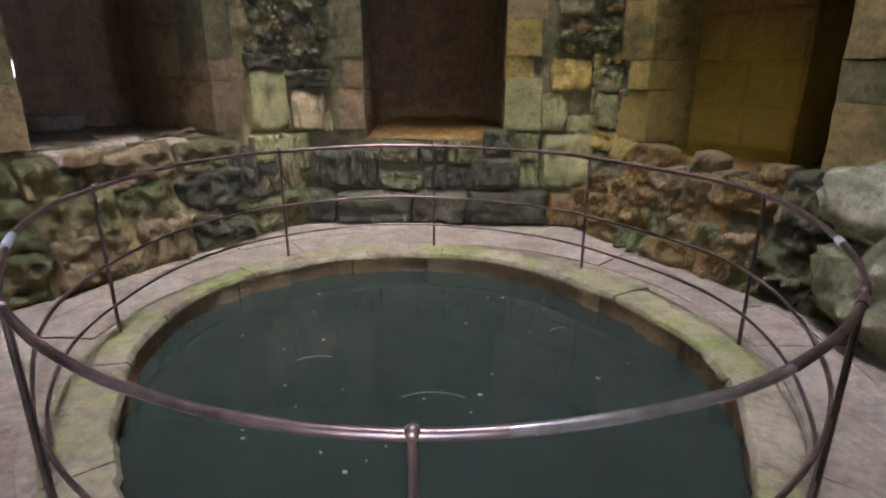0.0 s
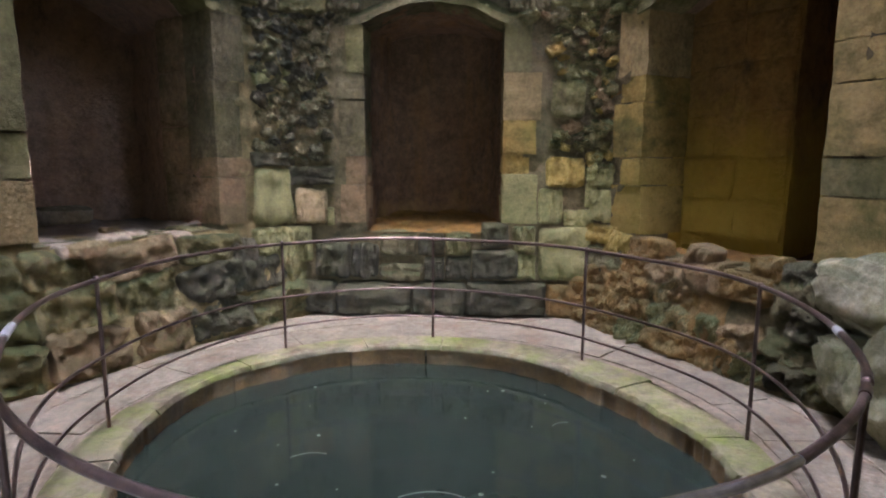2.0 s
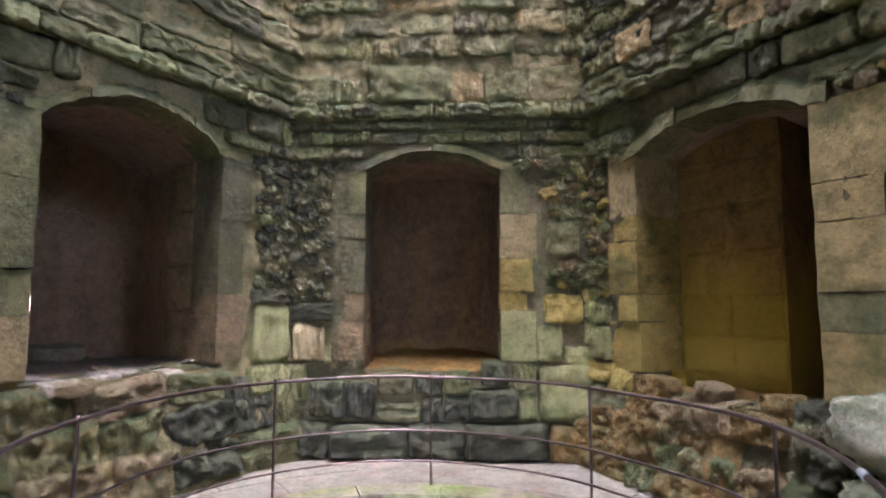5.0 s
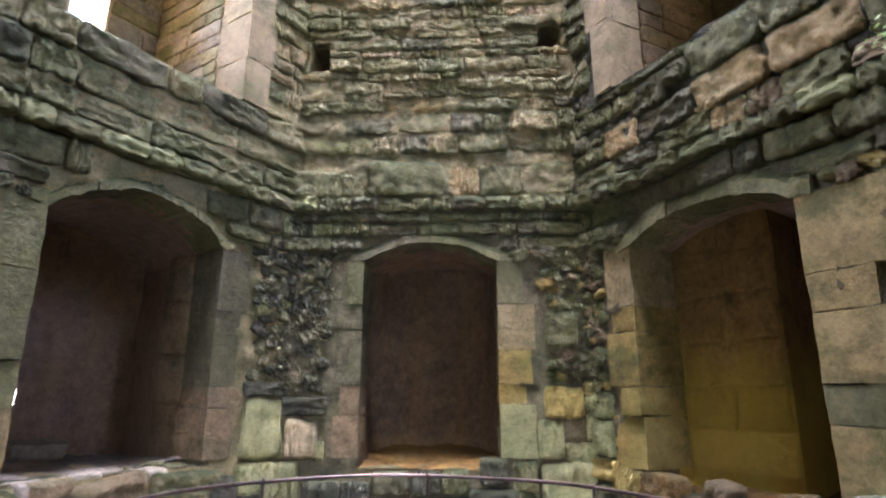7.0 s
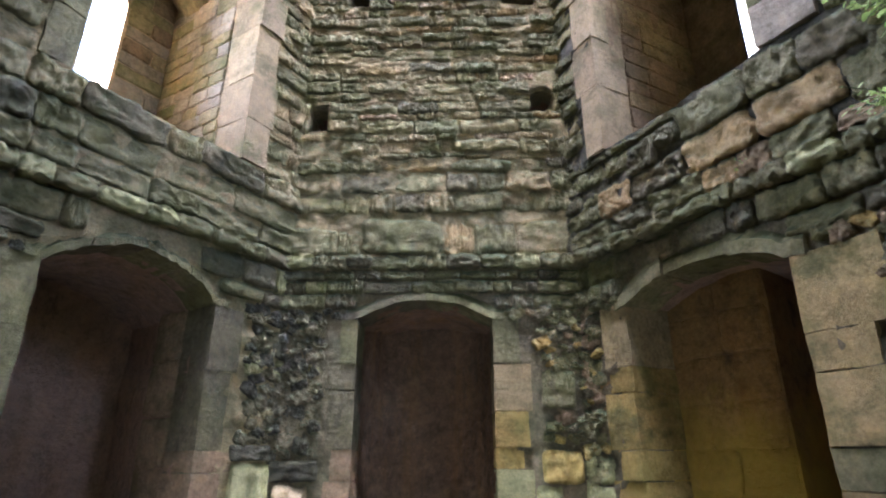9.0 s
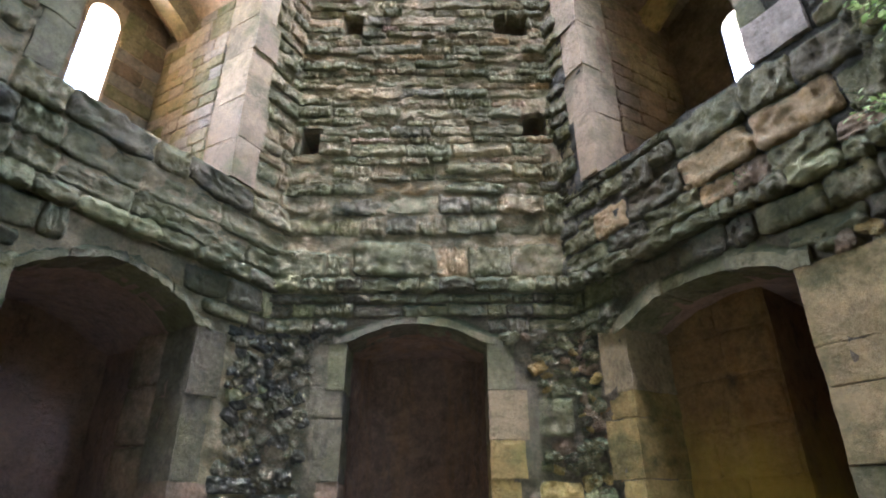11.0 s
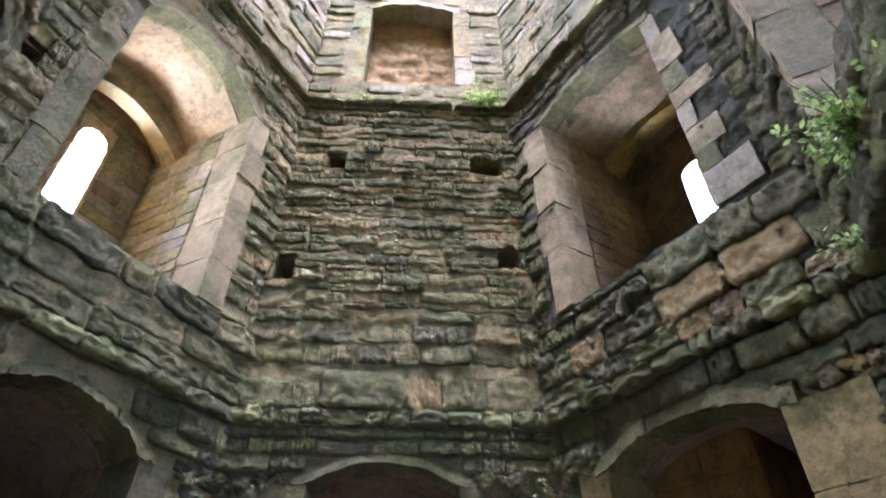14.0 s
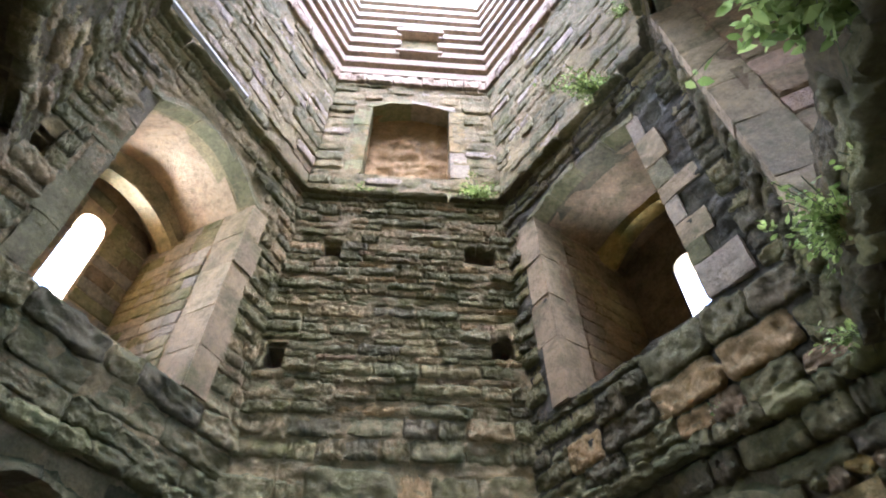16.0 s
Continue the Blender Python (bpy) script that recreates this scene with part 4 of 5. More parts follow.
NORTH_BLOCKS = [(-0.72, 0.12, 3.44, 3.80, 0.13, OLIVE), (-1.5, -0.98, 3.44, 3.72, 0.12, OLIVE), (-0.96, -0.74, 3.44, 3.68, 0.09, OLIVE), (0.14, 0.44, 3.44, 3.78, 0.09, GOLD), (0.46, 0.88, 3.44, 3.76, 0.09, OLIVE), (0.9, 1.42, 3.44, 3.80, 0.08, TAN)]
EAST_BLOCKS = [(-1.02, -0.64, 3.64, 3.92, 0.10, GOLD), (-0.62, -0.04, 3.64, 3.90, 0.11, DARK), (-0.02, 0.60, 3.65, 3.94, 0.12, GOLD), (0.64, 1.22, 3.65, 3.96, 0.11, GOLD), (1.24, 1.5, 3.6, 3.9, 0.1, OLIVE),
               (-1.45, -0.9, 3.43, 3.62, 0.1, OLIVE), (-0.88, -0.45, 3.43, 3.62, 0.11, DARK), (-0.43, 0.1, 3.43, 3.63, 0.12, OLIVE), (0.12, 0.4, 3.43, 3.63, 0.1, GOLD), (0.42, 0.66, 3.43, 3.63, 0.1, REDDISH), (0.68, 1.1, 3.43, 3.63, 0.11, OLIVE), (1.12, 1.5, 3.43, 3.58, 0.1, REDDISH),
               (-0.02, 0.60, 3.96, 4.30, 0.13, OLIVE), (0.62, 1.0, 3.98, 4.3, 0.12, OLIVE), (1.02, 1.5, 3.98, 4.26, 0.12, DARK), (-0.62, -0.3, 3.92, 4.2, 0.12, DARK)]
for wall, blocks, seed in ((NORTH_MID, NORTH_BLOCKS, 78), (EAST_MID, EAST_BLOCKS, 79)):
    rng = random.Random(seed)
    for s0, s1, z0, z1, proud, mat in blocks:
        lay(wall, I4, (s0 + s1) / 2, (z0 + z1) / 2, s1 - s0 + 0.015, z1 - z0 + 0.02, proud + 0.015, WORN_BLOCK, mat, rng, tilt=rng.uniform(-3, 3))
LAID_N = [opening(b[0], b[1], b[2], b[3]) for b in NORTH_BLOCKS]
LAID_E = [opening(b[0], b[1], b[2], b[3]) for b in EAST_BLOCKS]
courses(NORTH_MID, I4, -H, H, HT, 4.40, (0.2, 0.27), (0.25, 0.6), (0.08, 0.12), ROUGH, mid_mats(1.0, 1.0), HOLES_N + LAID_N, 80, joint=0.004)
ledge_courses(NORTH_MID, I4, -H, H, 4.40, LEDGE, HOLES_N, 81, [(OLIVE, 5), (TAN, 3), (DARK, 0.8), (HONEY, 0.7)], [(TAN, 4), (HONEY, 3), (GOLD, 2), (OLIVE, 1.5), (REDDISH, 0.5)])
PW = opening(-0.87 - 0.25, 0.72 + 0.26, 4.2, 6.98, 0.44)
PE = opening(-0.90 - 0.30, 0.76 + 0.46, 4.34, 7.3, 0.18)
courses(WEST_MID, I4, -H, H, HT, 4.2, (0.2, 0.32), (0.3, 0.75), (0.09, 0.14), WORN_BLOCK, [(DARK, 2), (OLIVE, 4), (TAN, 1)], [], 82, joint=0.004, tilt=3)
courses(WEST_MID, I4, -H, H, 4.2, LEDGE, (0.14, 0.24), (0.16, 0.45), (0.08, 0.12), ROUGH, mid_mats(0.6, 0.6), [PW, HOLE_W], 83, joint=0.004)
courses(EAST_MID, I4, -H, H, HT, 4.34, (0.14, 0.24), (0.16, 0.4), (0.085, 0.13), ROUGH, [(DARK, 3), (OLIVE, 4), (HONEY, 1)], LAID_E, 84, joint=0.004, tilt=4)
courses(EAST_MID, I4, -H, H, 4.34, LEDGE, (0.15, 0.27), (0.2, 0.5), (0.08, 0.13), ROUGH, [(DARK, 4), (OLIVE, 4), (TAN, 2)], [PE], 85, joint=0.004)
courses(SE_MID, I4, -H, H, HT, LEDGE, (0.14, 0.26), (0.18, 0.45), (0.06, 0.15), ROUGH, [(DARK, 4), (OLIVE, 3), (TAN, 1)], [BAY_SE, opening(-1.12, -0.9, 3.98, 7.7)], 86, joint=0.004)
courses(SW_MID, I4, -H, H, HT, LEDGE, (0.14, 0.26), (0.18, 0.45), (0.06, 0.13), ROUGH, mid_mats(1.5, 0.4), [BAY_SW], 87, joint=0.004)
courses(SOUTH_MID, I4, -H, H, HT, LEDGE, (0.22, 0.32), (0.4, 0.7), (0.04, 0.08), SQUARED, mid_mats(0.6, 0.6), [], 88)
flat = lambda s, z: 0.076
for wall, holes, mat, seed in ((NORTH_MID, HOLES_N, MORTAR, 11), (WEST_MID, [BAY_W, HOLE_W], MORTAR, 12), (EAST_MID, [BAY_E], BLACK, 13), (SE_MID, [BAY_SE], MORTAR_DARK, 14), (SW_MID, [BAY_SW], MORTAR_DARK, 15)):
    mortar_skin(wall, -H - 0.02, H + 0.02, STRING, LEDGE, holes, mat, flat, 0.032, 0.03, seed)
# dressed jambs of the window bays
jamb_stones(WEST_MID, BAY_W, 1, (0.45, 0.75), (0.26, 0.36), (0.10, 0.12), [(ASHLAR, 5), (GREEN, 0.5)], 91, depth=0.36)
jamb_stones(WEST_MID, BAY_W, -1, (0.35, 0.65), (0.2, 0.27), (0.08, 0.10), [(OLIVE, 2), (DARK, 1)], 92, depth=0.36, worn=1.4)
jamb_stones(EAST_MID, BAY_E, -1, (0.45, 0.8), (0.26, 0.34), (0.10, 0.12), [(ASHLAR, 5)], 93, depth=0.36)
jamb_stones(EAST_MID, BAY_E, 1, (0.22, 0.5), (0.4, 0.2, 0.3, 0.16), (0.10, 0.12), [(PALE, 2), (ASHLAR, 2), (OLIVE, 2)], 94, depth=0.36, worn=1.2)
voussoirs(WEST_MID, BAY_W, 3, 0.20, (0.09, 0.11), [(TAN, 2), (OLIVE, 2)], 95, depth=0.12)
voussoirs(EAST_MID, BAY_E, 4, 0.18, (0.10, 0.12), [(OLIVE, 3), (DARK, 1)], 96, depth=0.12)
jamb_stones(SE_MID, BAY_SE, -1, (0.5, 0.8), (0.15, 0.12), (0.08, 0.11), [(ASHLAR, 1)], 97)
jamb_stones(SW_MID, BAY_SW, 1, (0.5, 0.8), (0.2, 0.18), (0.05, 0.07), [(OLIVE, 1)], 98)


courses(WEST_MID, jamb_face(BAY_W["s1"], 1), 0.37, 1.58, 4.5, 6.85, (0.13, 0.2), (0.2, 0.45), (0.012, 0.03), SQUARED, [(PALE, 3), (TAN, 3)], [], 101)
courses(WEST_MID, pose(0, 1.6, 0), BAY_W["s0"], BAY_W["s1"], 4.9, 7.0, (0.16, 0.24), (0.25, 0.5), (0.012, 0.03), SQUARED, [(PALE, 3), (TAN, 3), (REDDISH, 1)], [opening(-0.25, 0.16, 5.2, 6.75)], 102)
courses(EAST_MID, jamb_face(BAY_E["s0"], -1), 0.37, 1.58, 4.5, 7.1, (0.16, 0.26), (0.25, 0.5), (0.012, 0.03), SQUARED, [(HONEY, 2), (REDDISH, 2)], [], 103)
courses(SE_MID, jamb_face(BAY_SE["s0"], -1), 0.3, 1.48, 4.0, 7.6, (0.25, 0.45), (0.3, 0.55), (0.015, 0.05), SQUARED, [(REDDISH, 3), (LINING_LIFTED, 1)], [], 104)

# ribs across the heads of the window bays
for wall, o, mat in ((WEST_MID, BAY_W, HONEY), (EAST_MID, BAY_E, OCHRE)):
    bm = bmesh.new()
    rings = []
    for i in range(15):
        u = i / 14
        s = o["s0"] + (o["s1"] - o["s0"]) * u
        z = o["zs"] - 0.22 + 0.34 * (1 - (2 * u - 1) ** 2)
        rings.append([bm.verts.new((s, y, zz)) for y, zz in ((1.06, z + 0.42), (1.06, z + 0.06), (1.12, z - 0.02), (1.34, z - 0.02), (1.42, z + 0.06), (1.42, z + 0.42))])
    for r, q in zip(rings, rings[1:]):
        for i in range(6):
            bm.faces.new((r[i], r[(i + 1) % 6], q[(i + 1) % 6], q[i]))
    bm.faces.new(rings[0]), bm.faces.new(rings[-1])
    part("rib", bm, mat, wall, "rounded stone rib across the bay", smooth=True)

# ---- ledge, upper walls, dovecote ----
UP = {}
for side in SIDES:
    holes = [HEARTH] if side == "north" else []
    UP[side] = wall_core(f"wall_{side}_upper", side, -H - EXT, H + EXT, LEDGE, LOFT, holes, 0.3, MORTAR, "upper coursed sandstone wall, pale in the skylight")
    n = list(SIDES).index(side)
    courses(UP[side], I4, -H, H, LEDGE, LEDGE + 0.11, (0.11, 0.11), (0.4, 0.9), (0.16, 0.20), SQUARED, [(OLIVE, 2), (DARK, 1), (TAN, 1)], [], 110 + n)
    if side != "south":
        courses(UP[side], I4, -H, H, LEDGE + 0.11, LOFT - 0.34, (0.18, 0.32), (0.26, 0.7), (0.04, 0.075), ROUGH, [(TAN, 5), (PALE, 1.2), (OLIVE, 2.5), (HONEY, 1)], [opening(-1.02, 0.94, 8.66, 10.95, 0.22)] if side == "north" else [], 120 + n)
        courses(UP[side], I4, -H, H, LOFT - 0.34, LOFT, (0.34, 0.34), (0.3, 0.6), (0.09, 0.13), WORN_BLOCK, [(LOFTSTONE, 3), (PALE, 1)], [], 150 + n, joint=0.004)
for n, side in enumerate(SIDES):
    if side != "south":
        mortar_skin(UP[side], -H - 0.02, H + 0.02, LEDGE, LOFT, [HEARTH] if side == "north" else [], MORTAR, lambda s, z: 0.046, 0.026, 0.055, 20 + n)
recess(UP["north"], HEARTH, 0.42, HEARTHSTONE, HEARTHSTONE, start=0.16)
part("fire_back", rough_patch(lambda u, v: (HEARTH["s0"] - 0.02 + 1.47 * u, 0.36, 8.7 + 2.4 * v), 36, 44, 0.07, 2.2), HEARTHSTONE, UP["north"], smooth=True)
jamb_stones(UP["north"], HEARTH, -1, (0.3, 0.5), (0.28, 0.22), (0.04, 0.06), [(GREEN, 2), (DRESSED, 3)], 131)
jamb_stones(UP["north"], HEARTH, 1, (0.3, 0.5), (0.28, 0.24), (0.04, 0.06), [(PALE, 2), (DRESSED, 3)], 132)
voussoirs(UP["north"], HEARTH, 2, 0.2, (0.05, 0.07), [(GREEN, 2), (PALE, 2)], 133)

ROWS_LOFT = 9
for side in SIDES:
    n = list(SIDES).index(side)
    holes = [LOFT_DOOR] if side == "north" else []
    loft = wall_core(f"wall_{side}_dovecote", side, -H - EXT, H + EXT, LOFT, TOP, [], 0.3, LOFTSTONE, "dovecote wall with rows of nest holes and ledges", 0.4)
    loft.matrix_world = wall_frame(side) @ pose(0, 0.34, 0)
    rng = random.Random(140 + n)
    step = (TOP - LOFT) / ROWS_LOFT
    fr = pose(0, -0.34, 0)
    for k in range(ROWS_LOFT):
        z = LOFT + k * step
        for a, b in free_spans(-H - 0.15, H + 0.15, z, z + step, holes):
            part("ledge", block_bm((a, -0.375, z + 0.17), (b, 0.0, z + 0.26), 0.012, 0.01, 0, k), LOFTSTONE, loft)
            part("course", block_bm((a, -0.33, z + 0.26), (b, 0.0, z + step), 0.006), LOFTSTONE, loft)
            part("course", block_bm((a, -0.24, z - 0.002), (b, 0.0, z + 0.168), 0.0), LOFTSTONE, loft)
        s = -H + 0.05 + 0.14 * (k % 2)
        while s < H - 0.1:
            for a, b in free_spans(s, s + 0.2, z, z + step, holes):
                lay(loft, fr, (a + b) / 2, z + 0.085, b - a, 0.17, 0.03, SQUARED, rng.choices((LOFTSTONE, PALE), (4, 1))[0], rng, "nest_pier", back=0.15 if k else 0.0)
            s += 0.33
    if side == "north":
        part("back_wall", block_bm((LOFT_DOOR["s0"], -0.2, 13.5), (LOFT_DOOR["s1"], -0.02, 14.7), 0), DRESSED, loft, "blocked opening of plain stone")
        part("lintel", block_bm((LOFT_DOOR["s0"] - 0.12, -0.42, 14.6), (LOFT_DOOR["s1"] + 0.12, -0.1, 14.8), 0.015, 0.01, 1), LOFTSTONE, loft)
        part("sill", block_bm((LOFT_DOOR["s0"] - 0.1, -0.42, 13.45), (LOFT_DOOR["s1"] + 0.1, -0.1, 13.55), 0.015, 0.01, 1), LOFTSTONE, loft)

# a thin dark frame in the east lancet
part("window_frame", block_bm((-0.245, 1.57, 5.3), (-0.215, 1.62, 6.5), 0.004), LEADING, EAST_MID, "thin dark window frame")

# ---- ground, floor, well ----
bm = bmesh.new()
bmesh.ops.create_circle(bm, cap_ends=True, radius=4000, segments=64, matrix=pose(0, 0, -1.6))
tagged(new("ground", mesh_from("ground", bm, OUTSIDE)), "grass ground outside the tower", "ground", kind="structure")
WX, WY, WR, WATER_Z = -0.12, 2.87, 1.56, -0.155
RIM = [(14, 1.45), (34, 1.42), (57, 1.46), (74, 1.51), (97, 1.57), (116, 1.62), (133, 1.65), (148, 1.69), (168, 1.60), (184, 1.55), (202, 1.51), (217, 1.53), (232, 1.58), (270, 1.66), (316, 1.72), (328, 1.65), (337, 1.61), (348, 1.55), (359, 1.53)]


def closed_line(table, deg):
    """The radius at an angle of a smooth closed line through (angle, radius) pairs."""
    n = len(table)
    d = deg % 360
    if d < table[0][0]:
        d += 360
    for i in range(n):
        a, b = table[i][0], table[(i + 1) % n][0] + (360 if i == n - 1 else 0)
        if a <= d <= b:
            t = (d - a) / (b - a)
            p0, p1, p2, p3 = (table[(i + j) % n][1] for j in (-1, 0, 1, 2))
            return 0.5 * (2 * p1 + (p2 - p0) * t + (2 * p0 - 5 * p1 + 4 * p2 - p3) * t * t + (3 * p1 - p0 - 3 * p2 + p3) * t ** 3)
    return table[0][1]


def ring_bm(r0, r1, z0, z1, n=72):
    bm = bmesh.new()
    loops = [[bm.verts.new((WX + r * math.cos(2 * math.pi * i / n), WY + r * math.sin(2 * math.pi * i / n), z)) for i in range(n)] for r, z in ((r0, z0), (r0, z1), (r1, z1), (r1, z0))]
    for k in range(4):
        for i in range(n):
            bm.faces.new((loops[k][i], loops[k][(i + 1) % n], loops[(k + 1) % 4][(i + 1) % n], loops[(k + 1) % 4][i]))
    return bm


floor = new("floor", mesh_from("floor", ring_bm(WR + 0.2, 4.6, -1.2, -0.010), DUST))
tagged(floor, "pale worn stone floor round the well", "floor", kind="structure")
bm = bmesh.new()
bmesh.ops.create_circle(bm, cap_ends=True, radius=WR + 0.25, segments=72, matrix=pose(WX, WY, WATER_Z))
tagged(new("water", mesh_from("water", bm, WATER)), "still murky green well water with flotsam", "water", kind="structure")


def sector_bm(r0, r1, a0, a1, z0, z1, n, bevel, rough_seed, inner_rough=0.0, rough=0.006):
    """A stone between two radii and two angles."""
    bm = bmesh.new()
    rng = random.Random(rough_seed)
    rings = []
    for i in range(n + 1):
        a = a0 + (a1 - a0) * i / n
        c, s = math.cos(a), math.sin(a)
        grow = closed_line(RIM, math.degrees(a)) - WR if inner_rough else 0.0
        ri = r0 + grow + inner_rough * noise.noise(Vector((c * 3, s * 3, 0.3))) + rng.uniform(-0.3, 0.3) * inner_rough
        prof = ((ri, z0), (ri, z1 - bevel * 1.5), (ri + bevel, z1), ((r0 + r1 + grow * 1.5) / 2, z1 + rng.uniform(-rough, rough)), (r1 + grow * 0.5 - bevel, z1), (r1 + grow * 0.5, z1 - bevel), (r1 + grow * 0.5, z0))
        rings.append([bm.verts.new((WX + r * c, WY + r * s, z)) for r, z in prof])
    m = len(rings[0])
    for r, q in zip(rings, rings[1:]):
        for i in range(m):
            bm.faces.new((r[i], r[(i + 1) % m], q[(i + 1) % m], q[i]))
    bm.faces.new(rings[0]), bm.faces.new(rings[-1])
    return bm


well = new("well")
well.location = (0, 0, 0)
tagged(well, "round stone well with a mossy kerb, brim-full of dark water", "well")
rng = random.Random(7)
a = 0.0
cuts = []
while a < 2 * math.pi - 0.12:
    cuts.append(a)
    a += rng.uniform(0.35, 0.75)
cuts.append(2 * math.pi)
for k, (a, b) in enumerate(zip(cuts, cuts[1:])):
    r1 = WR + rng.uniform(0.24, 0.30)
    part("kerb_stone", sector_bm(WR + 0.0, r1, a + 0.003, b - 0.003, -0.03, 0.006 + rng.uniform(-0.006, 0.006), 14, 0.02, k, 0.035), KERB, well, smooth=True)
    part("shaft_stone", sector_bm(WR + 0.015, WR + 0.3, a + 0.08 + 0.004, b + 0.08 - 0.004, -0.8, -0.034, 10, 0.01, k + 50, 0.045), SHAFT, well, smooth=True)
# paving in uneven rings
for r0, r1 in ((WR + 0.29, WR + 0.72), (WR + 0.72, WR + 1.2), (WR + 1.2, WR + 1.75), (WR + 1.75, WR + 2.4), (WR + 2.4, WR + 3.05)):
    a = rng.uniform(0, 0.3)
    end = a + 2 * math.pi
    while a < end - 0.05:
        b = min(end, a + rng.uniform(0.5, 1.2) / r0)
        if end - b < 0.1:
            b = end
        ob = part("flagstone", sector_bm(r0 + rng.uniform(0, 0.015), r1 - rng.uniform(0, 0.015), a + 0.0025, b - 0.0025, -0.06, rng.uniform(-0.009, 0.0), 5, 0.006, int(a * 1000)), PAVING, floor, smooth=False)
        a = b

# ---- railing ----
RC = Vector((-0.08, 2.77, 0))
RAIL = [(2.5, 1.73), (26, 1.70), (49, 1.73), (90, 1.905), (126.5, 1.98), (150, 1.90), (174, 1.79), (213, 1.71), (231, 1.76), (251, 1.84), (271, 1.91), (291, 1.89), (301, 1.85), (317, 1.80), (335, 1.74)]
POSTS = [2.5, 49, 90, 126.5, 174, 231, 270.8, 316.5]


def rail_point(deg, z, shrink=0.0):
    r = closed_line(RAIL, deg) - shrink
    return Vector((RC.x + r * math.cos(radians(deg)), RC.y + r * math.sin(radians(deg)), z))


def tube_bm(points, radius, closed=False, sides=10):
    bm = bmesh.new()
    rings = []
    n = len(points)
    for i, p in enumerate(points):
        q0 = points[(i - 1) % n] if closed or i else p
        q1 = points[(i + 1) % n] if closed or i < n - 1 else p
        d = (q1 - q0).normalized()
        side = d.cross(Vector((0, 0, 1)))
        side = side.normalized() if side.length > 1e-3 else Vector((1, 0, 0))
        up = side.cross(d)
        rings.append([bm.verts.new(p + radius * (math.cos(t) * side + math.sin(t) * up)) for t in (2 * math.pi * k / sides for k in range(sides))])
    for i in range(n if closed else n - 1):
        r, q = rings[i], rings[(i + 1) % n]
        for k in range(sides):
            bm.faces.new((r[k], r[(k + 1) % sides], q[(k + 1) % sides], q[k]))
    if not closed:
        bm.faces.new(rings[0]), bm.faces.new(rings[-1])
    return bm


railing = new("railing")
railing.location = (0, 0, 0)
tagged(railing, "rusty brown iron railing of three hoops round the well", "railing")
for z, rad, shrink, nm in ((0.85, 0.0128, 0.0, "top_rail"), (0.425, 0.0088, 0.010, "middle_rail"), (0.185, 0.0088, 0.010, "lower_rail")):
    part(nm, tube_bm([rail_point(2.5 * i, z + 0.004 * math.sin(i * 0.35), shrink) for i in range(144)], rad, True), IRON, railing, smooth=True)
for deg in POSTS:
    foot = rail_point(deg, -0.03)
    post = part("post", tube_bm([foot, rail_point(deg, 0.3), rail_point(deg, 0.6), rail_point(deg, 0.845)], 0.0105, False, 8), IRON, railing, smooth=True)
    bm = bmesh.new()
    bmesh.ops.create_uvsphere(bm, u_segments=10, v_segments=7, radius=0.0175, matrix=Matrix.Translation(rail_point(deg, 0.855)))
    part("knuckle", bm, IRON, post, smooth=True)
for d0, d1 in ((203.5, 209.5),):
    part("sleeve", tube_bm([rail_point(d0 + (d1 - d0) * i / 4, 0.85) for i in range(5)], 0.0165), SLEEVE, railing, "bright bare metal sleeve", smooth=True)
for d0, d1 in ((334, 336.5), (317.5, 319.5), (313, 314.6)):
    part("clamp", tube_bm([rail_point(d0 + (d1 - d0) * i / 3, 0.85) for i in range(4)], 0.0165), SLEEVE if d0 == 334 else IRON, railing, "worn metal clamp", smooth=True)

# highlight on the front of the top rail, put in as a paler metal
GLINT = plain("glint_steel", (0.42, 0.38, 0.36), 0.24, 0.9, 0.3, 30.0)
part("glint_section", tube_bm([rail_point(276 + 21 * i / 10, 0.85 + 0.004 * math.sin((276 + 21 * i / 10) / 2.5 * 0.35)) for i in range(11)], 0.0131), GLINT, railing, "stretch of rail in paler metal for its highlight", smooth=True)

# ---- flotsam on the water ----
for k, (x, y, bend, size) in enumerate(((-0.05, 2.55, 0.05, 0.33), (-0.75, 2.95, 0.03, 0.2), (0.75, 3.35, 0.02, 0.12))):
    straw = new("straw", mesh_from("straw", tube_bm([Vector((size * (i / 8 - 0.5), bend * (1 - (i / 4 - 1) ** 2), 0.002)) for i in range(9)], 0.0022, False, 5), FLOTSAM))
    straw.matrix_world = pose(WX + x + 0.12, y, WATER_Z, 0, 0, 12 * k)
    tagged(straw, "thin bent straw floating on the water", "straw", "flotsam on the well water")
rng = random.Random(9)
for k in range(30):
    t, r = rng.uniform(0, 2 * math.pi), 1.35 * math.sqrt(rng.uniform(0.05, 1))
    size = rng.choice((0.005, 0.006, 0.008, 0.012))
    bm = bmesh.new()
    bmesh.ops.create_circle(bm, cap_ends=True, radius=size, segments=7)
    for v in bm.verts:
        v.co.x *= rng.uniform(0.8, 1.6)
        v.co.y *= rng.uniform(0.5, 1.1)
    ext = bmesh.ops.extrude_face_region(bm, geom=bm.faces[:])
    for v in [e for e in ext["geom"] if isinstance(e, bmesh.types.BMVert)]:
        v.co.z += 0.003
    ob = new("floating_leaf", mesh_from("floating_leaf", bm, FLOTSAM))
    ob.matrix_world = pose(WX + r * math.cos(t), WY + r * math.sin(t), WATER_Z + 0.001, 0, 0, rng.uniform(0, 360))
    tagged(ob, "small pale leaf scrap floating on the water", "leaf", "flotsam on the well water")


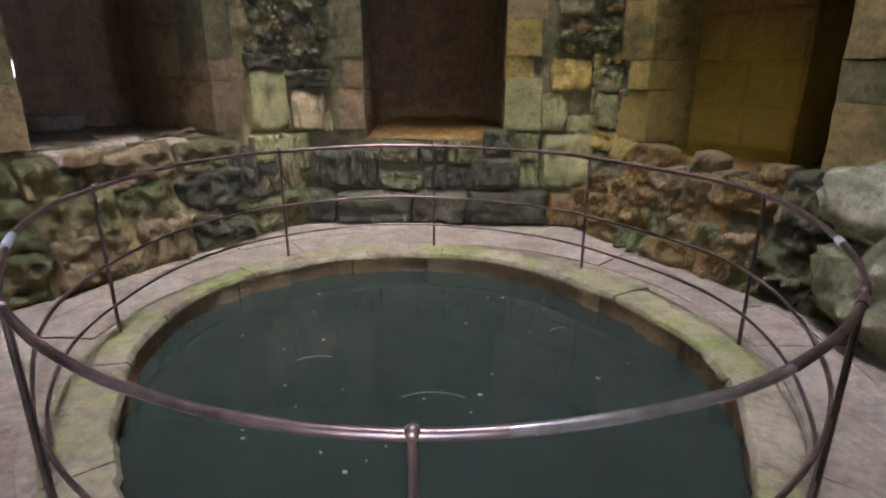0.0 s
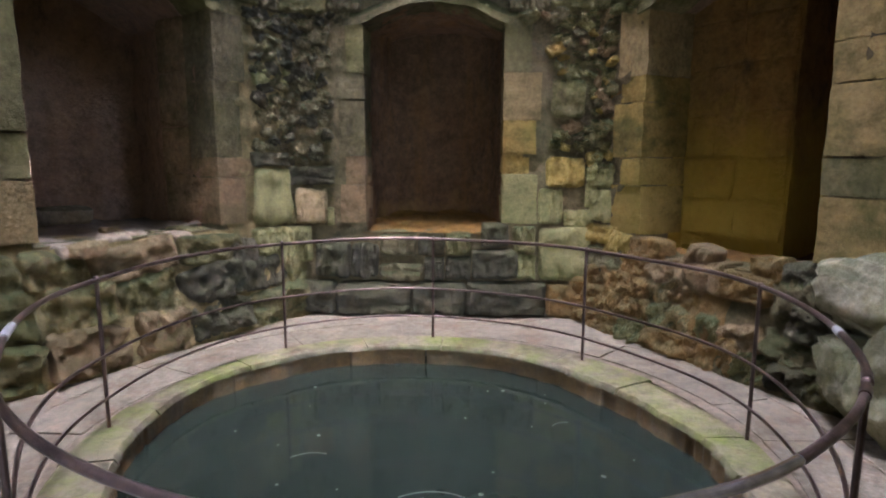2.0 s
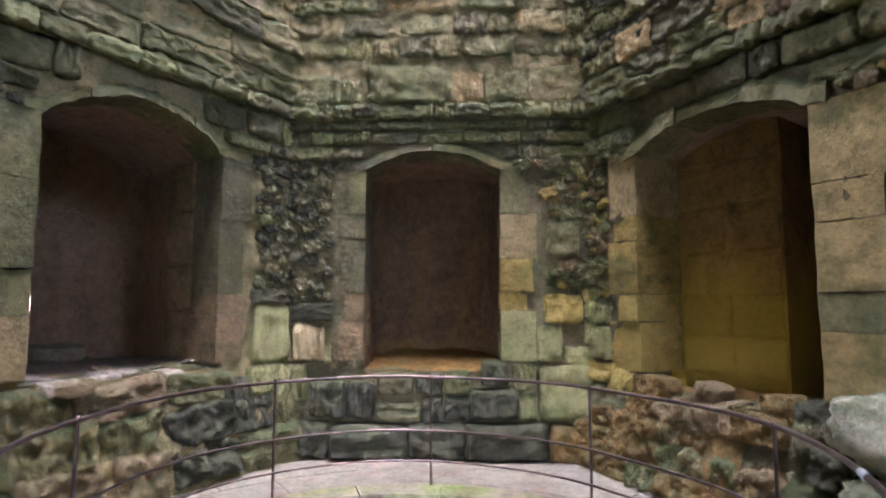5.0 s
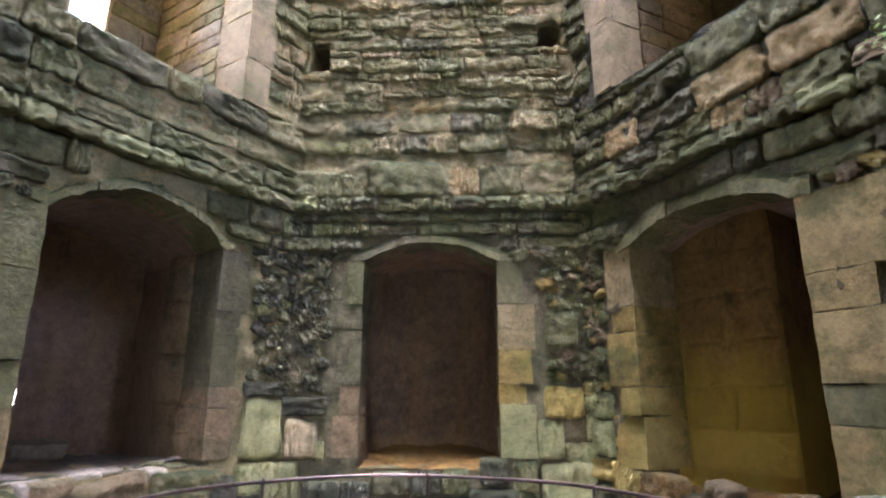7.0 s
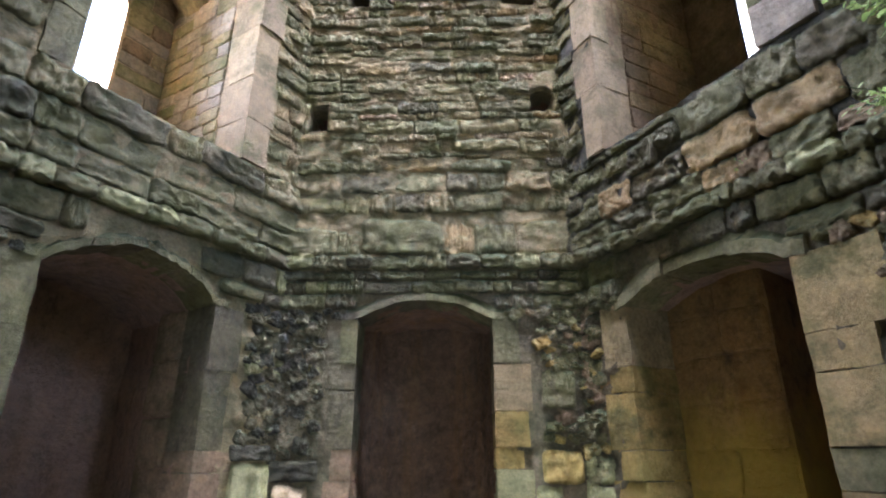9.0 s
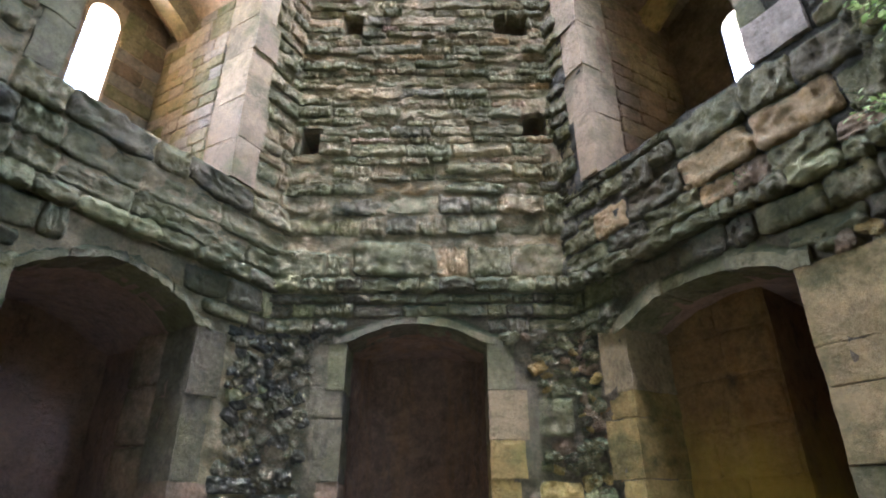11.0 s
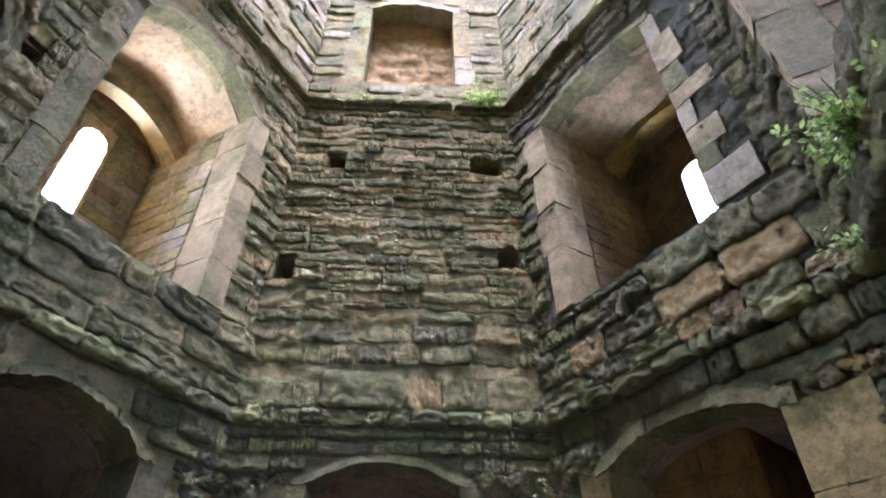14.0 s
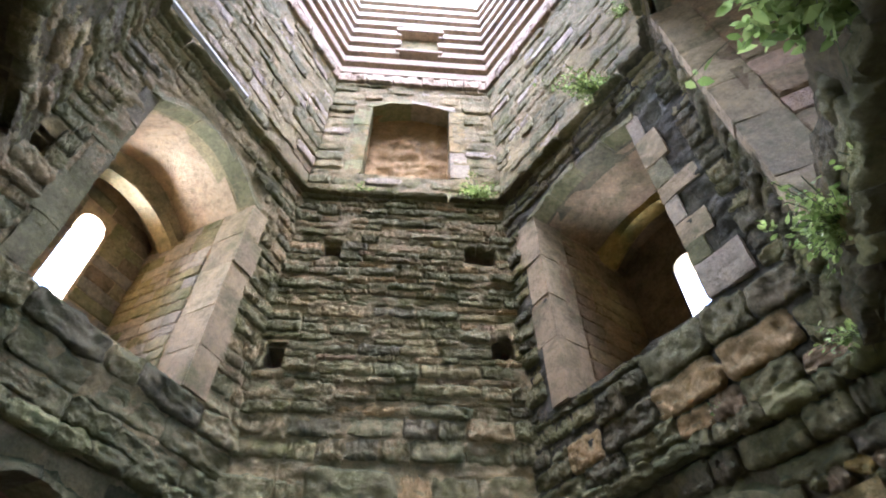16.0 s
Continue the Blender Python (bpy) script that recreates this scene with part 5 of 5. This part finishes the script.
# ---- plants on the ledges ----
def plant(name, at, spread, count, leaf, droop, seed, label):
    rng = random.Random(seed)
    root = new(name)
    root.location = at
    tagged(root, label, "plant")
    stems, leaves = bmesh.new(), bmesh.new()
    for k in range(count):
        d = Vector((rng.gauss(0, 1) * spread[0], rng.gauss(0, 1) * spread[1], abs(rng.gauss(0.5, 0.5)) * spread[2]))
        pts = [d * (i / 5) + Vector((0, 0, -droop * (i / 5) ** 2)) for i in range(6)]
        t = tube_bm(pts, 0.003, False, 4)
        me = bpy.data.meshes.new("tmp")
        t.to_mesh(me), t.free()
        stems.from_mesh(me)
        bpy.data.meshes.remove(me)
        for i in range(rng.randint(6, 10)):
            p = pts[1].lerp(pts[5], rng.random()) + Vector([rng.uniform(-0.03, 0.03) for _ in range(3)])
            l = leaf * rng.uniform(0.6, 1.3)
            m = Matrix.Translation(p) @ Euler([rng.uniform(-0.9, 0.9), rng.uniform(-0.9, 0.9), rng.uniform(0, 6.3)]).to_matrix().to_4x4()
            v = [leaves.verts.new(m @ Vector(q)) for q in ((0, 0, 0), (l * 0.35, l * 0.24, l * 0.05), (l * 0.75, l * 0.2, l * 0.03), (l, 0, -l * 0.06), (l * 0.75, -l * 0.2, l * 0.03), (l * 0.35, -l * 0.24, l * 0.05))]
            leaves.faces.new(v)
    part("stem", stems, STEM, root)
    part("foliage", leaves, LEAF, root)
    return root


def on_wall(side, s, z, y=-0.08):
    return (wall_frame(side) @ Vector((s, y, z)))


plant("fern", on_wall("north", 1.08, 8.12, -0.14), (0.18, 0.08, 0.34), 120, 0.045, 0.12, 1, "bright green fern growing on the stone ledge")
plant("fern", on_wall("north", -0.55, 8.12), (0.16, 0.06, 0.16), 40, 0.035, 0.04, 2, "small green tuft on the stone ledge")
plant("fern", on_wall("east", 0.65, 8.12, -0.12), (0.30, 0.10, 0.42), 170, 0.055, 0.10, 3, "pale green fern spreading along the high ledge")
plant("fern", on_wall("east", 1.40, 9.35), (0.10, 0.06, 0.12), 24, 0.04, 0.05, 8, "small green fern high on the wall")
plant("fern", on_wall("east", 0.49, 3.50), (0.05, 0.04, 0.08), 9, 0.03, 0.03, 4, "small seedling rooted in a wall joint")
plant("shrub", on_wall("southeast", -0.52, 3.55, -0.08), (0.22, 0.14, 0.24), 130, 0.055, 0.08, 5, "leafy green shrub rooted in the wall")
plant("shrub", on_wall("southeast", -1.3, 3.40, -0.1), (0.16, 0.10, 0.09), 36, 0.045, 0.05, 6, "leafy green shrub rooted in the wall")
plant("shrub", on_wall("southeast", 0.08, 3.36, -0.1), (0.05, 0.04, 0.08), 10, 0.04, 0.04, 9, "small tuft rooted in the wall")
plant("shrub", on_wall("southeast", 0.62, 4.02, -0.1), (0.22, 0.14, 0.26), 90, 0.085, 0.20, 7, "leafy branch overhanging from the wall")

plant("shrub", on_wall("southeast", 0.80, 3.62, -0.12), (0.20, 0.12, 0.2), 70, 0.085, 0.16, 11, "leafy branch overhanging from the wall")

# the ledge's skylit edge, put in as a thin strip of pale colour
strip = new("ledge_strip", mesh_from("ledge_strip", block_bm((-H + 0.05, -0.26, LEDGE + 0.112), (-0.1, -0.19, LEDGE + 0.16), 0.006, 0.004, 2), LIT_EDGE))
strip.matrix_world = wall_frame("west")
tagged(strip, "pale strip added for the skylit edge of the ledge", "timber strip")
